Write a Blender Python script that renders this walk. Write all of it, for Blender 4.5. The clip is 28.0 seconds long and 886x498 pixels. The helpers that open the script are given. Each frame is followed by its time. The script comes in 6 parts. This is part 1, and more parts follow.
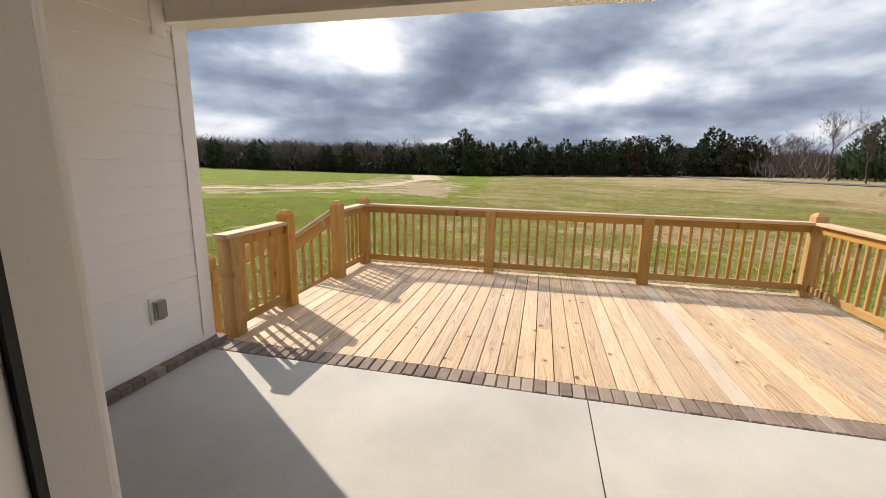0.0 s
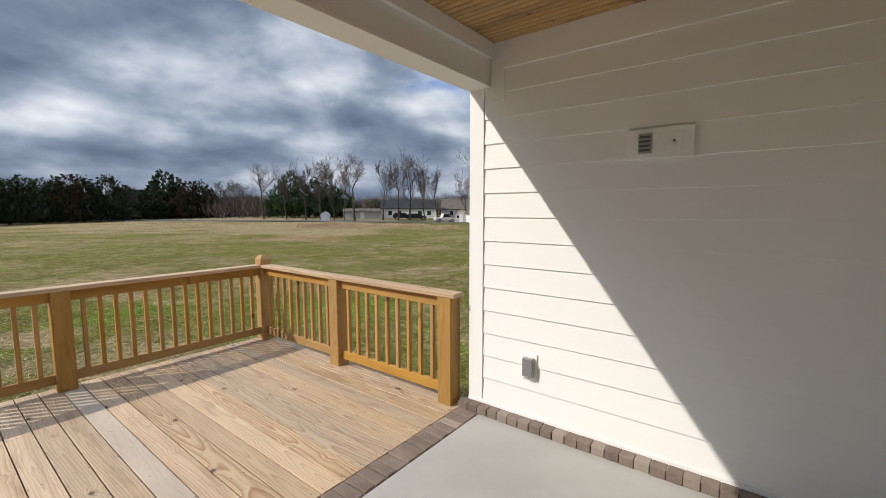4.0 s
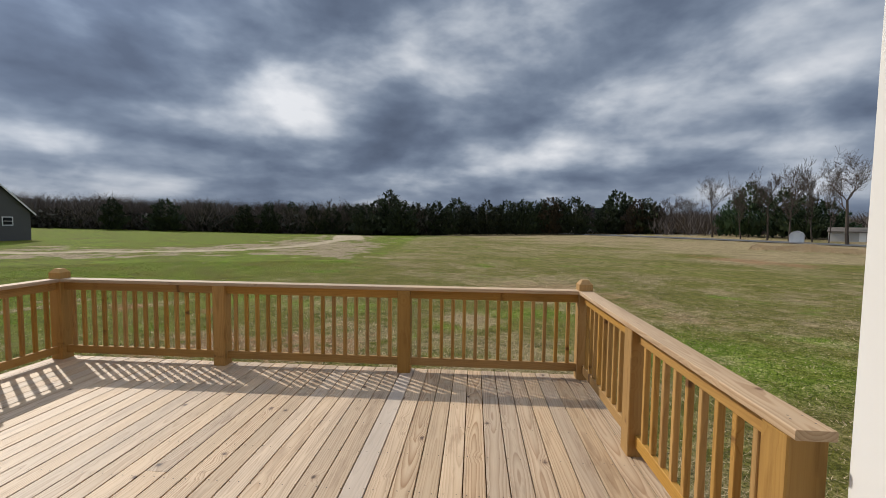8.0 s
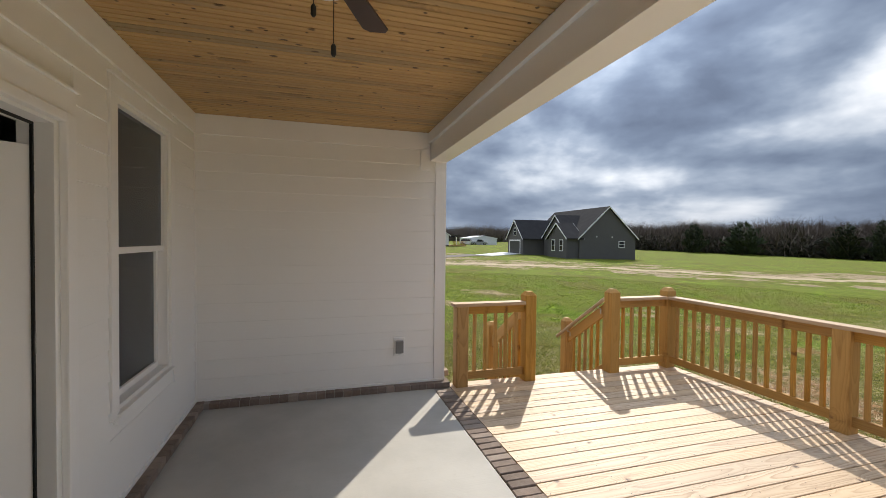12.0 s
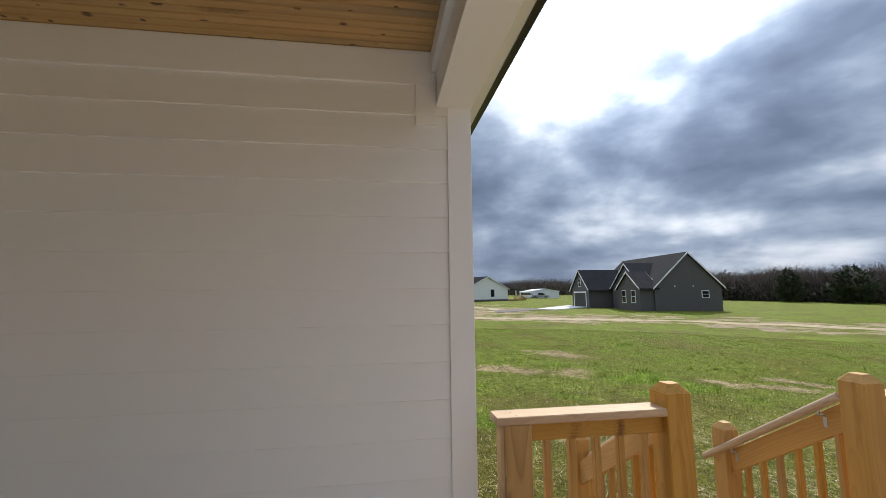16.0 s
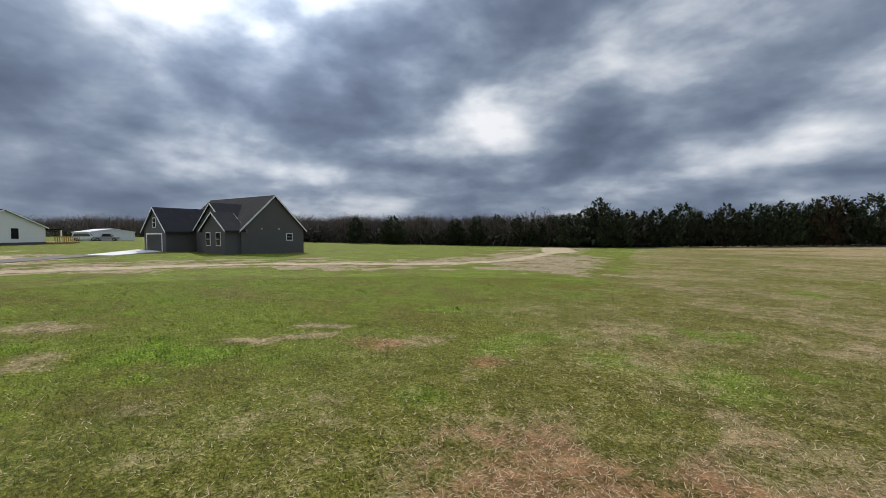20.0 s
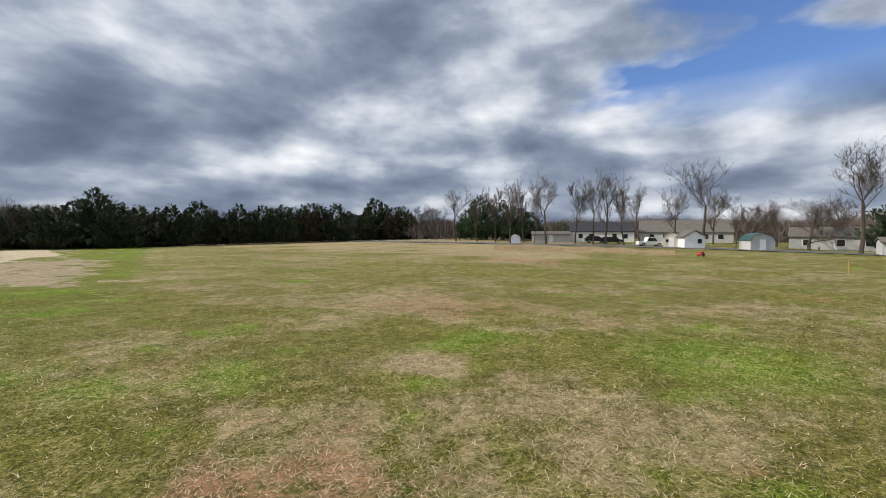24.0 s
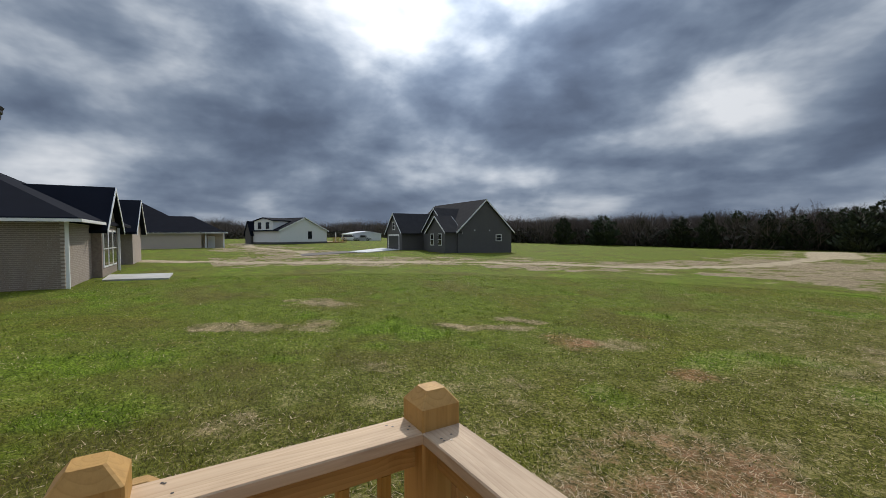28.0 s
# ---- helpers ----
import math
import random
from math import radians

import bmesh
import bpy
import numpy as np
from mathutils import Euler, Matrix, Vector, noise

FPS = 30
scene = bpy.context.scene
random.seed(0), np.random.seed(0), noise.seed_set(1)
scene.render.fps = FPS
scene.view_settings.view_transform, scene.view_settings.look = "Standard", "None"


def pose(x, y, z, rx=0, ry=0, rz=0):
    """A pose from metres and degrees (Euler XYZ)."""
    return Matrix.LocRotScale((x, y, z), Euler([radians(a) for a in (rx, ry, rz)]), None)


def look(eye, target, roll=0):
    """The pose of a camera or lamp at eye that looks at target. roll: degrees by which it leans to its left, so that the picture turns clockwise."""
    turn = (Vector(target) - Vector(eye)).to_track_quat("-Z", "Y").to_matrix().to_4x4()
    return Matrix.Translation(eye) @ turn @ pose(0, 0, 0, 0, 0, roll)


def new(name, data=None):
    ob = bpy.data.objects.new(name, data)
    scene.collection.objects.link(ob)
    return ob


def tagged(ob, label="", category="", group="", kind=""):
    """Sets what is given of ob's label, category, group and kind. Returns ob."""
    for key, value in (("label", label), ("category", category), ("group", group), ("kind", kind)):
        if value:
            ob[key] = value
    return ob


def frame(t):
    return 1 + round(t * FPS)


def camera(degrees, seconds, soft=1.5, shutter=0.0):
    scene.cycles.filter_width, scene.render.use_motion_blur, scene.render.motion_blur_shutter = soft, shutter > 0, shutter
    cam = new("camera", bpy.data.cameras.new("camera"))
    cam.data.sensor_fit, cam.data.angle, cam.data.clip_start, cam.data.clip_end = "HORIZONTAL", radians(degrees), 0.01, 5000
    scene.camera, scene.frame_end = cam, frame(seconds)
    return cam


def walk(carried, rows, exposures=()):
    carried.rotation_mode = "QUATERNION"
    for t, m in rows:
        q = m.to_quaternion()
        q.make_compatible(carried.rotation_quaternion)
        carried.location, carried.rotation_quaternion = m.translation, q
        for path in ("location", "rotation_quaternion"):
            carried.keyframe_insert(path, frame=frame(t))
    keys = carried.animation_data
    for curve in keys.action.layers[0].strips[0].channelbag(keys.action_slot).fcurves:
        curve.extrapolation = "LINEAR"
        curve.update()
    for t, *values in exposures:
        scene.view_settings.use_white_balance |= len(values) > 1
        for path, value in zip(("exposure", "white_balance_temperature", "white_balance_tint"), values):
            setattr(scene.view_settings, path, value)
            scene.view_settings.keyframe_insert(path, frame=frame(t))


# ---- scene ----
cam = camera(93.5, 28.0, soft=0.6)
PATH = [
    (0, (2.515, -2.782, 1.588), (2.071, -0.875, 1.182), 1.0),
    (0.5, (2.51, -2.506, 1.62), (2.194, -0.572, 1.217), 1.0),
    (1, (2.557, -2.334, 1.634), (2.477, -0.374, 1.243), 0.9),
    (1.5, (2.632, -2.255, 1.648), (2.928, -0.31, 1.287), 0.8),
    (2, (2.762, -2.14, 1.612), (3.502, -0.308, 1.3), 0.8),
    (2.5, (2.88, -2.033, 1.621), (4.014, -0.407, 1.359), 0.5),
    (3, (2.925, -1.947, 1.644), (4.343, -0.554, 1.421), 0.1),
    (3.5, (2.963, -1.822, 1.641), (4.545, -0.614, 1.444), -0.1),
    (5.5, (4.032, -1.565, 1.62), (5.331, -0.051, 1.475), 0.1),
    (6, (4.325, -1.413, 1.63), (5.348, 0.301, 1.494), 0.3),
    (6.5, (4.537, -1.283, 1.631), (5.247, 0.583, 1.5), 0.5),
    (7, (4.632, -1.243, 1.644), (5.032, 0.713, 1.517), 0.6),
    (7.5, (4.678, -1.249, 1.649), (4.797, 0.743, 1.522), 0.6),
    (8, (4.672, -1.268, 1.642), (4.525, 0.723, 1.519), 0.7),
    (8.5, (4.652, -1.287, 1.648), (4.248, 0.668, 1.523), 0.8),
    (9, (4.663, -1.298, 1.637), (4.02, 0.591, 1.51), 0.7),
    (9.5, (4.647, -1.329, 1.633), (3.755, 0.456, 1.503), 0.7),
    (10, (4.613, -1.346, 1.625), (3.472, 0.291, 1.493), 0.6),
    (10.5, (4.584, -1.349, 1.628), (3.201, 0.09, 1.496), 0.6),
    (11, (4.509, -1.352, 1.626), (2.903, -0.166, 1.495), 0.7),
    (11.5, (4.425, -1.319, 1.636), (2.635, -0.433, 1.525), 0.9),
    (12, (4.327, -1.24, 1.661), (2.41, -0.672, 1.619), 0.6),
    (12.5, (4.187, -1.142, 1.698), (2.207, -0.87, 1.785), 0.4),
    (14.5, (3.181, -0.904, 1.658), (1.263, -1.096, 2.193), 0.1),
    (15, (2.766, -0.758, 1.611), (0.822, -0.879, 2.064), -0.2),
    (15.5, (2.339, -0.571, 1.561), (0.37, -0.53, 1.904), -0.5),
    (16, (1.911, -0.339, 1.531), (-0.054, -0.046, 1.753), -0.7),
    (16.5, (1.51, 0.014, 1.511), (-0.393, 0.616, 1.636), -1.0),
    (17, (1.169, 0.416, 1.509), (-0.608, 1.333, 1.556), -0.5),
    (17.5, (0.941, 0.8, 1.523), (-0.674, 1.98, 1.517), -0.5),
    (18, (0.698, 1.247, 1.503), (-0.751, 2.625, 1.467), -0.2),
    (18.5, (0.559, 1.644, 1.521), (-0.754, 3.151, 1.466), -0.3),
    (19, (0.484, 2.098, 1.517), (-0.726, 3.689, 1.453), -0.2),
    (19.5, (0.403, 2.429, 1.529), (-0.715, 4.086, 1.461), -0.2),
    (20, (0.46, 2.72, 1.578), (-0.558, 4.44, 1.508), -0.2),
    (20.5, (0.51, 2.9, 1.592), (-0.368, 4.696, 1.522), -0.1),
    (21, (0.55, 2.99, 1.6), (-0.125, 4.871, 1.528), -0.1),
    (21.5, (0.6, 3.0, 1.6), (0.196, 4.957, 1.529), 0.0),
    (22, (0.65, 3.01, 1.6), (0.581, 5.007, 1.527), -0.3),
    (22.5, (0.7, 3.01, 1.6), (0.961, 4.991, 1.524), -0.1),
    (24.5, (0.8, 3.03, 1.56), (1.843, 4.734, 1.478), -0.0),
    (25, (0.81, 3.04, 1.55), (1.686, 4.836, 1.471), -0.4),
    (25.5, (0.81, 3.05, 1.535), (1.265, 4.997, 1.472), -0.3),
    (26, (0.8, 3.0, 1.515), (0.74, 4.998, 1.465), -0.4),
    (26.5, (0.8, 2.92, 1.5), (0.231, 4.837, 1.459), 0.3),
    (27, (0.775, 2.823, 1.503), (-0.219, 4.557, 1.46), 0.1),
    (27.5, (0.914, 2.72, 1.508), (-0.471, 4.162, 1.459), 0.2),
    (28, (1.041, 2.557, 1.56), (-0.666, 3.596, 1.499), -0.3),
]
walk(cam, [(t, look(*p)) for t, *p in PATH], [(0, 0.72, 7500, 13), (1, 0.3, 7400, 13), (2, 0.1, 7050, 12), (3, 0.12, 6900, 11), (6, 0.02, 6600, 9), (7, -0.12, 6700, 10), (8, -0.1, 6900, 10), (10, 0.02, 7100, 10), (11, 0.25, 7050, 10), (12, 0.48, 7100, 10), (14.5, 0.92, 7500, 11), (15, 0.88, 7500, 11), (16, 0.42, 6850, 10), (17, -0.1, 6900, 10), (20, 0.05, 6950, 10), (25, 0.32, 7100, 11), (28, -0.2, 6800, 9)])

# ---- world and sun ----
SUN = Vector((-1.06, 0.74, 1.0)).normalized()


class Nodes:
    """Short writing of node trees."""

    def __init__(self, tree):
        self.tree = tree
        tree.nodes.clear()

    def add(self, kind, out=0, settings=None, **inputs):
        n = self.tree.nodes.new(kind)
        for k, v in (settings or {}).items():
            if k == "operation":
                n.operation = v
            elif k == "sky":
                n.sky_type, n.sun_disc, n.sun_elevation, n.sun_rotation = "NISHITA", False, v[0], v[1]
            elif k == "wave":
                n.wave_type, n.bands_direction = "BANDS", v
            elif k == "attribute":
                n.attribute_name = v
        for k, v in inputs.items():
            key = int(k[1:]) if k[0] == "i" and k[1:].isdigit() else k.replace("_", " ")
            if isinstance(v, bpy.types.NodeSocket):
                self.tree.links.new(v, n.inputs[key])
            else:
                n.inputs[key].default_value = v
        return n.outputs[out] if len(n.outputs) else n

    def math(self, op, a, b=0.0, c=0.0):
        return self.add("ShaderNodeMath", settings={"operation": op}, i0=a, i1=b, i2=c)

    def vec(self, op, a, b=(0, 0, 0), out=0):
        return self.add("ShaderNodeVectorMath", out, {"operation": op}, i0=a, i1=b)

    def mix(self, f, a, b, mode="MIX"):
        n = self.tree.nodes.new("ShaderNodeMix")
        n.data_type, n.blend_type = "RGBA", mode
        for k, v in ((0, f), (6, a), (7, b)):
            if isinstance(v, bpy.types.NodeSocket):
                self.tree.links.new(v, n.inputs[k])
            else:
                n.inputs[k].default_value = (*v, 1) if k and len(v) == 3 else v
        return n.outputs[2]

    def ramp(self, f, stops, out=0):
        n = self.tree.nodes.new("ShaderNodeValToRGB")
        e = n.color_ramp.elements
        while len(e) < len(stops):
            e.new(0.5)
        for el, (p, c) in zip(e, stops):
            el.position = p
            el.color = (c, c, c, 1) if isinstance(c, (int, float)) else (*c, 1)
        self.tree.links.new(f, n.inputs[0])
        return n.outputs[out]

    def noise(self, vector, scale, detail=4.0, rough=0.5, distort=0.0, out=0):
        return self.add("ShaderNodeTexNoise", out, Vector=vector, Scale=scale, Detail=detail, Roughness=rough, Distortion=distort)

    def mapped(self, vector, scale=(1, 1, 1), loc=(0, 0, 0)):
        return self.add("ShaderNodeMapping", Vector=vector, Scale=scale, Location=loc)


# banks and thin places of the cloud deck: azimuth from +y towards +x, elevation, tightness, thinner or thicker
CLOUDS = ((-74, 27, 40.0, 0.075), (-56, 34, 60.0, 0.05), (-40, 19, 60.0, -0.075), (-24, 24, 60.0, -0.06), (-82, 16, 60.0, -0.05), (-17, 15, 120.0, 0.02), (-8, 7, 120.0, -0.03),
          (-33, 15, 120.0, 0.01), (6, 17, 50.0, -0.05), (24, 18, 90.0, 0.07), (14, 11, 140.0, 0.05), (40, 22, 40.0, -0.03), (60, 13, 60.0, 0.025), (70, 8, 60.0, 0.03), (64, 22, 60.0, -0.05), (-62, 9, 50.0, -0.05), (-80, 8, 60.0, -0.03), (45, 8, 60.0, 0.03))


def make_world():
    world = bpy.data.worlds.new("overcast sky")
    scene.world = world
    world.use_nodes = True
    n = Nodes(world.node_tree)
    d = n.add("ShaderNodeTexCoord", 0)
    sep = n.tree.nodes.new("ShaderNodeSeparateXYZ")
    n.tree.links.new(d, sep.inputs[0])
    x, y, z = sep.outputs
    zc = n.math("ADD", n.math("MAXIMUM", z, 0.0), 0.17)
    flat = n.add("ShaderNodeCombineXYZ", i0=n.math("DIVIDE", x, zc), i1=n.math("DIVIDE", y, zc), i2=0.0)
    sky = n.add("ShaderNodeTexSky", settings={"sky": (math.asin(SUN.z), math.atan2(SUN.x, SUN.y))})
    blue = n.mix(1.0, sky, (0.065, 0.09, 0.135), "MULTIPLY")
    toward = n.math("MAXIMUM", n.vec("DOT_PRODUCT", d, tuple(SUN), out=1), 0.0)
    big = n.noise(n.mapped(flat, (1.0, 1.0, 1), (5.3, 0.4, 0)), 0.8, 4.0, 0.42, 0.15)
    mid = n.noise(n.mapped(flat, (1.0, 1.0, 1), (1.7, 8.2, 4.0)), 2.0, 4.0, 0.45, 0.15)
    puff = n.noise(n.mapped(d, (1.0, 1.0, 1.9), (0.35, 0.9, 0.0)), 4.2, 5.0, 0.5, 0.12)
    both = n.math("ADD", n.math("ADD", n.math("MULTIPLY", big, 0.40), n.math("MULTIPLY", mid, 0.16)), n.math("MULTIPLY", puff, 0.52))
    for az, el, tight, amount in CLOUDS:
        c = (math.sin(radians(az)) * math.cos(radians(el)), math.cos(radians(az)) * math.cos(radians(el)), math.sin(radians(el)))
        lobe = n.math("POWER", n.math("MAXIMUM", n.vec("DOT_PRODUCT", d, c, out=1), 0.0), tight)
        both = n.math("MULTIPLY_ADD", lobe, amount, both)
    cloud = n.ramp(both, [(0.37, (0.095, 0.128, 0.2)), (0.435, (0.128, 0.172, 0.262)), (0.485, (0.18, 0.236, 0.34)), (0.53, (0.258, 0.322, 0.435)), (0.58, (0.43, 0.498, 0.61)), (0.67, (0.78, 0.83, 0.92))])
    glare = n.math("ADD", 1.0, n.math("ADD", n.math("MULTIPLY", n.math("POWER", toward, 18.0), 1.6), n.math("MULTIPLY", n.ramp(z, [(0.5, 0.0), (0.95, 1.0)]), 1.5)))
    cloud = n.vec("SCALE", cloud)
    cloud.node.inputs[3].default_value = 1.0
    n.tree.links.new(glare, cloud.node.inputs[3])
    cover = n.math("ADD", n.noise(n.mapped(flat, (1, 1.0, 1), (11.0, 5.0, 2.0)), 0.7, 6.0, 0.5, 0.2), n.math("MULTIPLY", n.math("POWER", n.math("MAXIMUM", n.vec("DOT_PRODUCT", d, (0.80, 0.36, 0.48), out=1), 0.0), 6.0), 0.24))
    hole = n.math("MULTIPLY", n.ramp(cover, [(0.655, 0.0), (0.71, 1.0)]), n.ramp(z, [(0.2, 0.0), (0.3, 1.0)]))
    clouds = n.mix(hole, cloud, blue)
    haze = n.ramp(z, [(0.0, 1.0), (0.12, 0.0)])
    clouds = n.mix(n.math("MULTIPLY", haze, 0.5), clouds, (0.185, 0.235, 0.33))
    below = n.math("LESS_THAN", z, -0.02)
    colour = n.mix(below, clouds, (0.08, 0.09, 0.06))
    bg = n.add("ShaderNodeBackground", Color=colour, Strength=1.0)
    n.add("ShaderNodeOutputWorld", Surface=bg)


make_world()
sun = new("sun", bpy.data.lights.new("sun", "SUN"))
sun.data.energy, sun.data.angle, sun.data.color = 3.4, radians(0.6), (1.0, 0.96, 0.90)
sun.matrix_world = look((0, 0, 0), tuple(-SUN))

# ---- materials ----


def material(name):
    m = bpy.data.materials.new(name)
    m.use_nodes = True
    return m, Nodes(m.node_tree)


def finish(m, n, colour, rough=0.6, metal=0.0, bump=None, strength=0.3, distance=0.01, **extra):
    args = dict(Base_Color=colour if isinstance(colour, bpy.types.NodeSocket) else (*colour, 1), Roughness=rough, Metallic=metal, **extra)
    if bump is not None:
        args["Normal"] = n.add("ShaderNodeBump", Height=bump, Strength=strength, Distance=distance)
    n.add("ShaderNodeOutputMaterial", Surface=n.add("ShaderNodeBsdfPrincipled", **args))
    return m


def shifted(n, amount=60.0, island=False):
    """Object coordinates moved by a random number of each object, or of each loose piece."""
    r = n.add("ShaderNodeNewGeometry", 8) if island else n.add("ShaderNodeObjectInfo", 5)
    at = n.add("ShaderNodeTexCoord", 3)
    return n.vec("ADD", at, n.vec("MULTIPLY", n.add("ShaderNodeCombineXYZ", i0=r, i1=n.math("MULTIPLY", r, 7.3), i2=n.math("MULTIPLY", r, 3.1)), (amount, 5.0, 5.0))), r


def make_wood(name, pale, mid, dark, knot=(0.16, 0.08, 0.035), vary=0.25, rough=0.7, ring=62.0, contrast=0.9):
    """Flat-sawn pine along local x: rings round a wandering pith, knots with swirls, stains."""
    m, n = material(name)
    p, r = shifted(n)
    sep = n.tree.nodes.new("ShaderNodeSeparateXYZ")
    n.tree.links.new(n.add("ShaderNodeTexCoord", 3), sep.inputs[0])
    wander = n.add("ShaderNodeSeparateColor", Color=n.noise(n.mapped(p, (0.55, 0, 0)), 1.0, 2.0, 0.5, out=1))
    wander_y = wander.node.outputs[1]
    vor = n.tree.nodes.new("ShaderNodeTexVoronoi")
    n.tree.links.new(n.mapped(p, (4.2, 6.0, 0.6)), vor.inputs["Vector"])
    vor.inputs["Scale"].default_value = 1.0
    kd = n.math("ADD", vor.outputs["Distance"], n.math("MULTIPLY", n.math("SUBTRACT", n.noise(n.mapped(p, (30.0, 11.0, 11.0)), 1.0, 3.0), 0.5), 0.22))
    pick = n.add("ShaderNodeSeparateColor", Color=vor.outputs["Color"])
    rare = n.math("GREATER_THAN", pick, 0.42)
    near = n.math("MULTIPLY", n.ramp(kd, [(0.0, 1.0), (0.42, 0.0)]), rare)
    warp = n.math("MULTIPLY", n.math("SUBTRACT", n.noise(n.mapped(p, (2.0, 14, 14)), 1.0, 3.0, 0.5), 0.5), 0.02)
    py = n.math("ADD", sep.outputs[1], n.math("ADD", n.math("MULTIPLY", n.math("SUBTRACT", wander_y, 0.5), 0.16), n.math("ADD", warp, n.math("MULTIPLY", near, 0.045))))
    pz = n.math("ADD", sep.outputs[2], n.math("ADD", -0.035, n.math("MULTIPLY", n.math("SUBTRACT", wander, 0.5), 0.22)))
    rad = n.math("SQRT", n.math("ADD", n.math("MULTIPLY", py, py), n.math("MULTIPLY", pz, pz)))
    saw = n.math("FRACT", n.math("ADD", n.math("MULTIPLY", rad, ring), n.math("MULTIPLY", r, 9.0)))
    rings = n.ramp(saw, [(0.25, 0.0), (0.72, 0.5), (0.9, 1.0), (1.0, 0.1)])
    fine = n.noise(n.mapped(p, (3.0, 150, 150)), 1.0, 3.0, 0.6)
    streak = n.noise(n.mapped(p, (0.5, 16, 16)), 1.0, 4.0, 0.6)
    col = n.mix(n.math("MULTIPLY", rings, n.math("MULTIPLY_ADD", n.math("POWER", n.math("FRACT", n.math("MULTIPLY", r, 5.7)), 2.0), contrast * 0.6, contrast * 0.45)), pale, mid)
    col = n.mix(n.math("MULTIPLY", n.ramp(streak, [(0.54, 0.0), (0.74, 1.0)]), 0.36), col, dark)
    col = n.mix(n.math("MULTIPLY", n.ramp(fine, [(0.45, 0.0), (0.75, 1.0)]), 0.16), col, dark)
    col = n.mix(n.math("MULTIPLY", n.ramp(near, [(0.5, 0.0), (0.85, 1.0)]), n.math("MULTIPLY_ADD", rings, 0.6, 0.4)), col, dark)
    stain = n.noise(n.mapped(p, (1.6, 11, 11)), 1.0, 5.0, 0.65)
    col = n.mix(n.math("MULTIPLY", n.ramp(stain, [(0.56, 0.0), (0.70, 1.0)]), 0.5), col, dark)
    core = n.math("MULTIPLY", n.ramp(kd, [(0.05, 1.0), (0.125, 0.0)]), rare)
    col = n.mix(n.math("MULTIPLY", core, 0.92), col, knot)
    cloudy = n.noise(n.mapped(p, (0.8, 4, 4)), 2.0, 3.0)
    val = n.math("ADD", 1.0 - vary / 2, n.math("ADD", n.math("MULTIPLY", r, vary), n.math("MULTIPLY", n.math("SUBTRACT", cloudy, 0.5), 0.4)))
    col = n.add("ShaderNodeHueSaturation", Color=col, Value=val, Saturation=n.math("ADD", 0.96, n.math("MULTIPLY", n.math("FRACT", n.math("MULTIPLY", r, 17.3)), 0.18)))
    h = n.math("SUBTRACT", n.math("ADD", n.math("MULTIPLY", rings, 0.5), fine), n.math("MULTIPLY", core, 0.5))
    return finish(m, n, col, rough, bump=h, strength=0.25, distance=0.002)


def make_ceiling_wood():
    """Stained knotty pine boards in one mesh, each loose piece with its own tone; grain along local x."""
    m, n = material("stained pine boards")
    p, r = shifted(n, island=True)
    r2 = n.math("FRACT", n.math("MULTIPLY", r, 23.7))
    streak = n.noise(n.mapped(p, (0.7, 30, 30)), 1.0, 4.0, 0.6)
    cloudy = n.noise(n.mapped(p, (0.9, 5, 5)), 1.0, 4.0, 0.55)
    col = n.mix(r, (0.50, 0.315, 0.13), (0.585, 0.385, 0.165))
    col = n.mix(n.math("MULTIPLY", n.ramp(streak, [(0.4, 0.0), (0.7, 1.0)]), 0.45), col, (0.33, 0.195, 0.085))
    grey = n.ramp(n.math("ADD", n.math("MULTIPLY", cloudy, 0.9), n.math("MULTIPLY", r2, 0.42)), [(0.68, 0.0), (0.92, 0.8)])
    col = n.mix(grey, col, n.mix(streak, (0.27, 0.205, 0.115), (0.36, 0.28, 0.165)))
    for scale, lo, size, tone in (((6.0, 10.0, 10.0), 0.52, 0.19, 0.9), ((11.0, 14.0, 14.0), 0.70, 0.17, 0.95), ((2.2, 7.0, 7.0), 0.72, 0.34, 0.45)):
        vor = n.tree.nodes.new("ShaderNodeTexVoronoi")
        n.tree.links.new(n.mapped(p, scale), vor.inputs["Vector"])
        vor.inputs["Scale"].default_value = 1.0
        rare = n.math("GREATER_THAN", n.add("ShaderNodeSeparateColor", Color=vor.outputs["Color"]), lo)
        kd = n.math("ADD", vor.outputs["Distance"], n.math("MULTIPLY", n.math("SUBTRACT", n.noise(p, 40.0, 3.0), 0.5), size * 0.9))
        spot = n.math("MULTIPLY", n.ramp(kd, [(size * 0.55, 1.0), (size, 0.0)]), rare)
        col = n.mix(n.math("MULTIPLY", spot, tone), col, (0.085, 0.045, 0.02))
    return finish(m, n, col, 0.5, bump=streak, strength=0.15, distance=0.002)


def make_paint(name, colour, rough=0.45, dirt=0.06, grain=(2, 60, 60), strength=0.12):
    m, n = material(name)
    at = n.add("ShaderNodeTexCoord", 3)
    g = n.noise(n.mapped(at, grain), 1.0, 3.0, 0.6)
    s = n.noise(at, 1.7, 5.0, 0.6)
    col = n.mix(n.math("MULTIPLY", n.ramp(s, [(0.4, 0.0), (0.8, 1.0)]), dirt * 3), colour, tuple(c * 0.86 for c in colour))
    return finish(m, n, col, n.math("ADD", rough - 0.06, n.math("MULTIPLY", s, 0.14)), bump=g, strength=strength, distance=0.002)


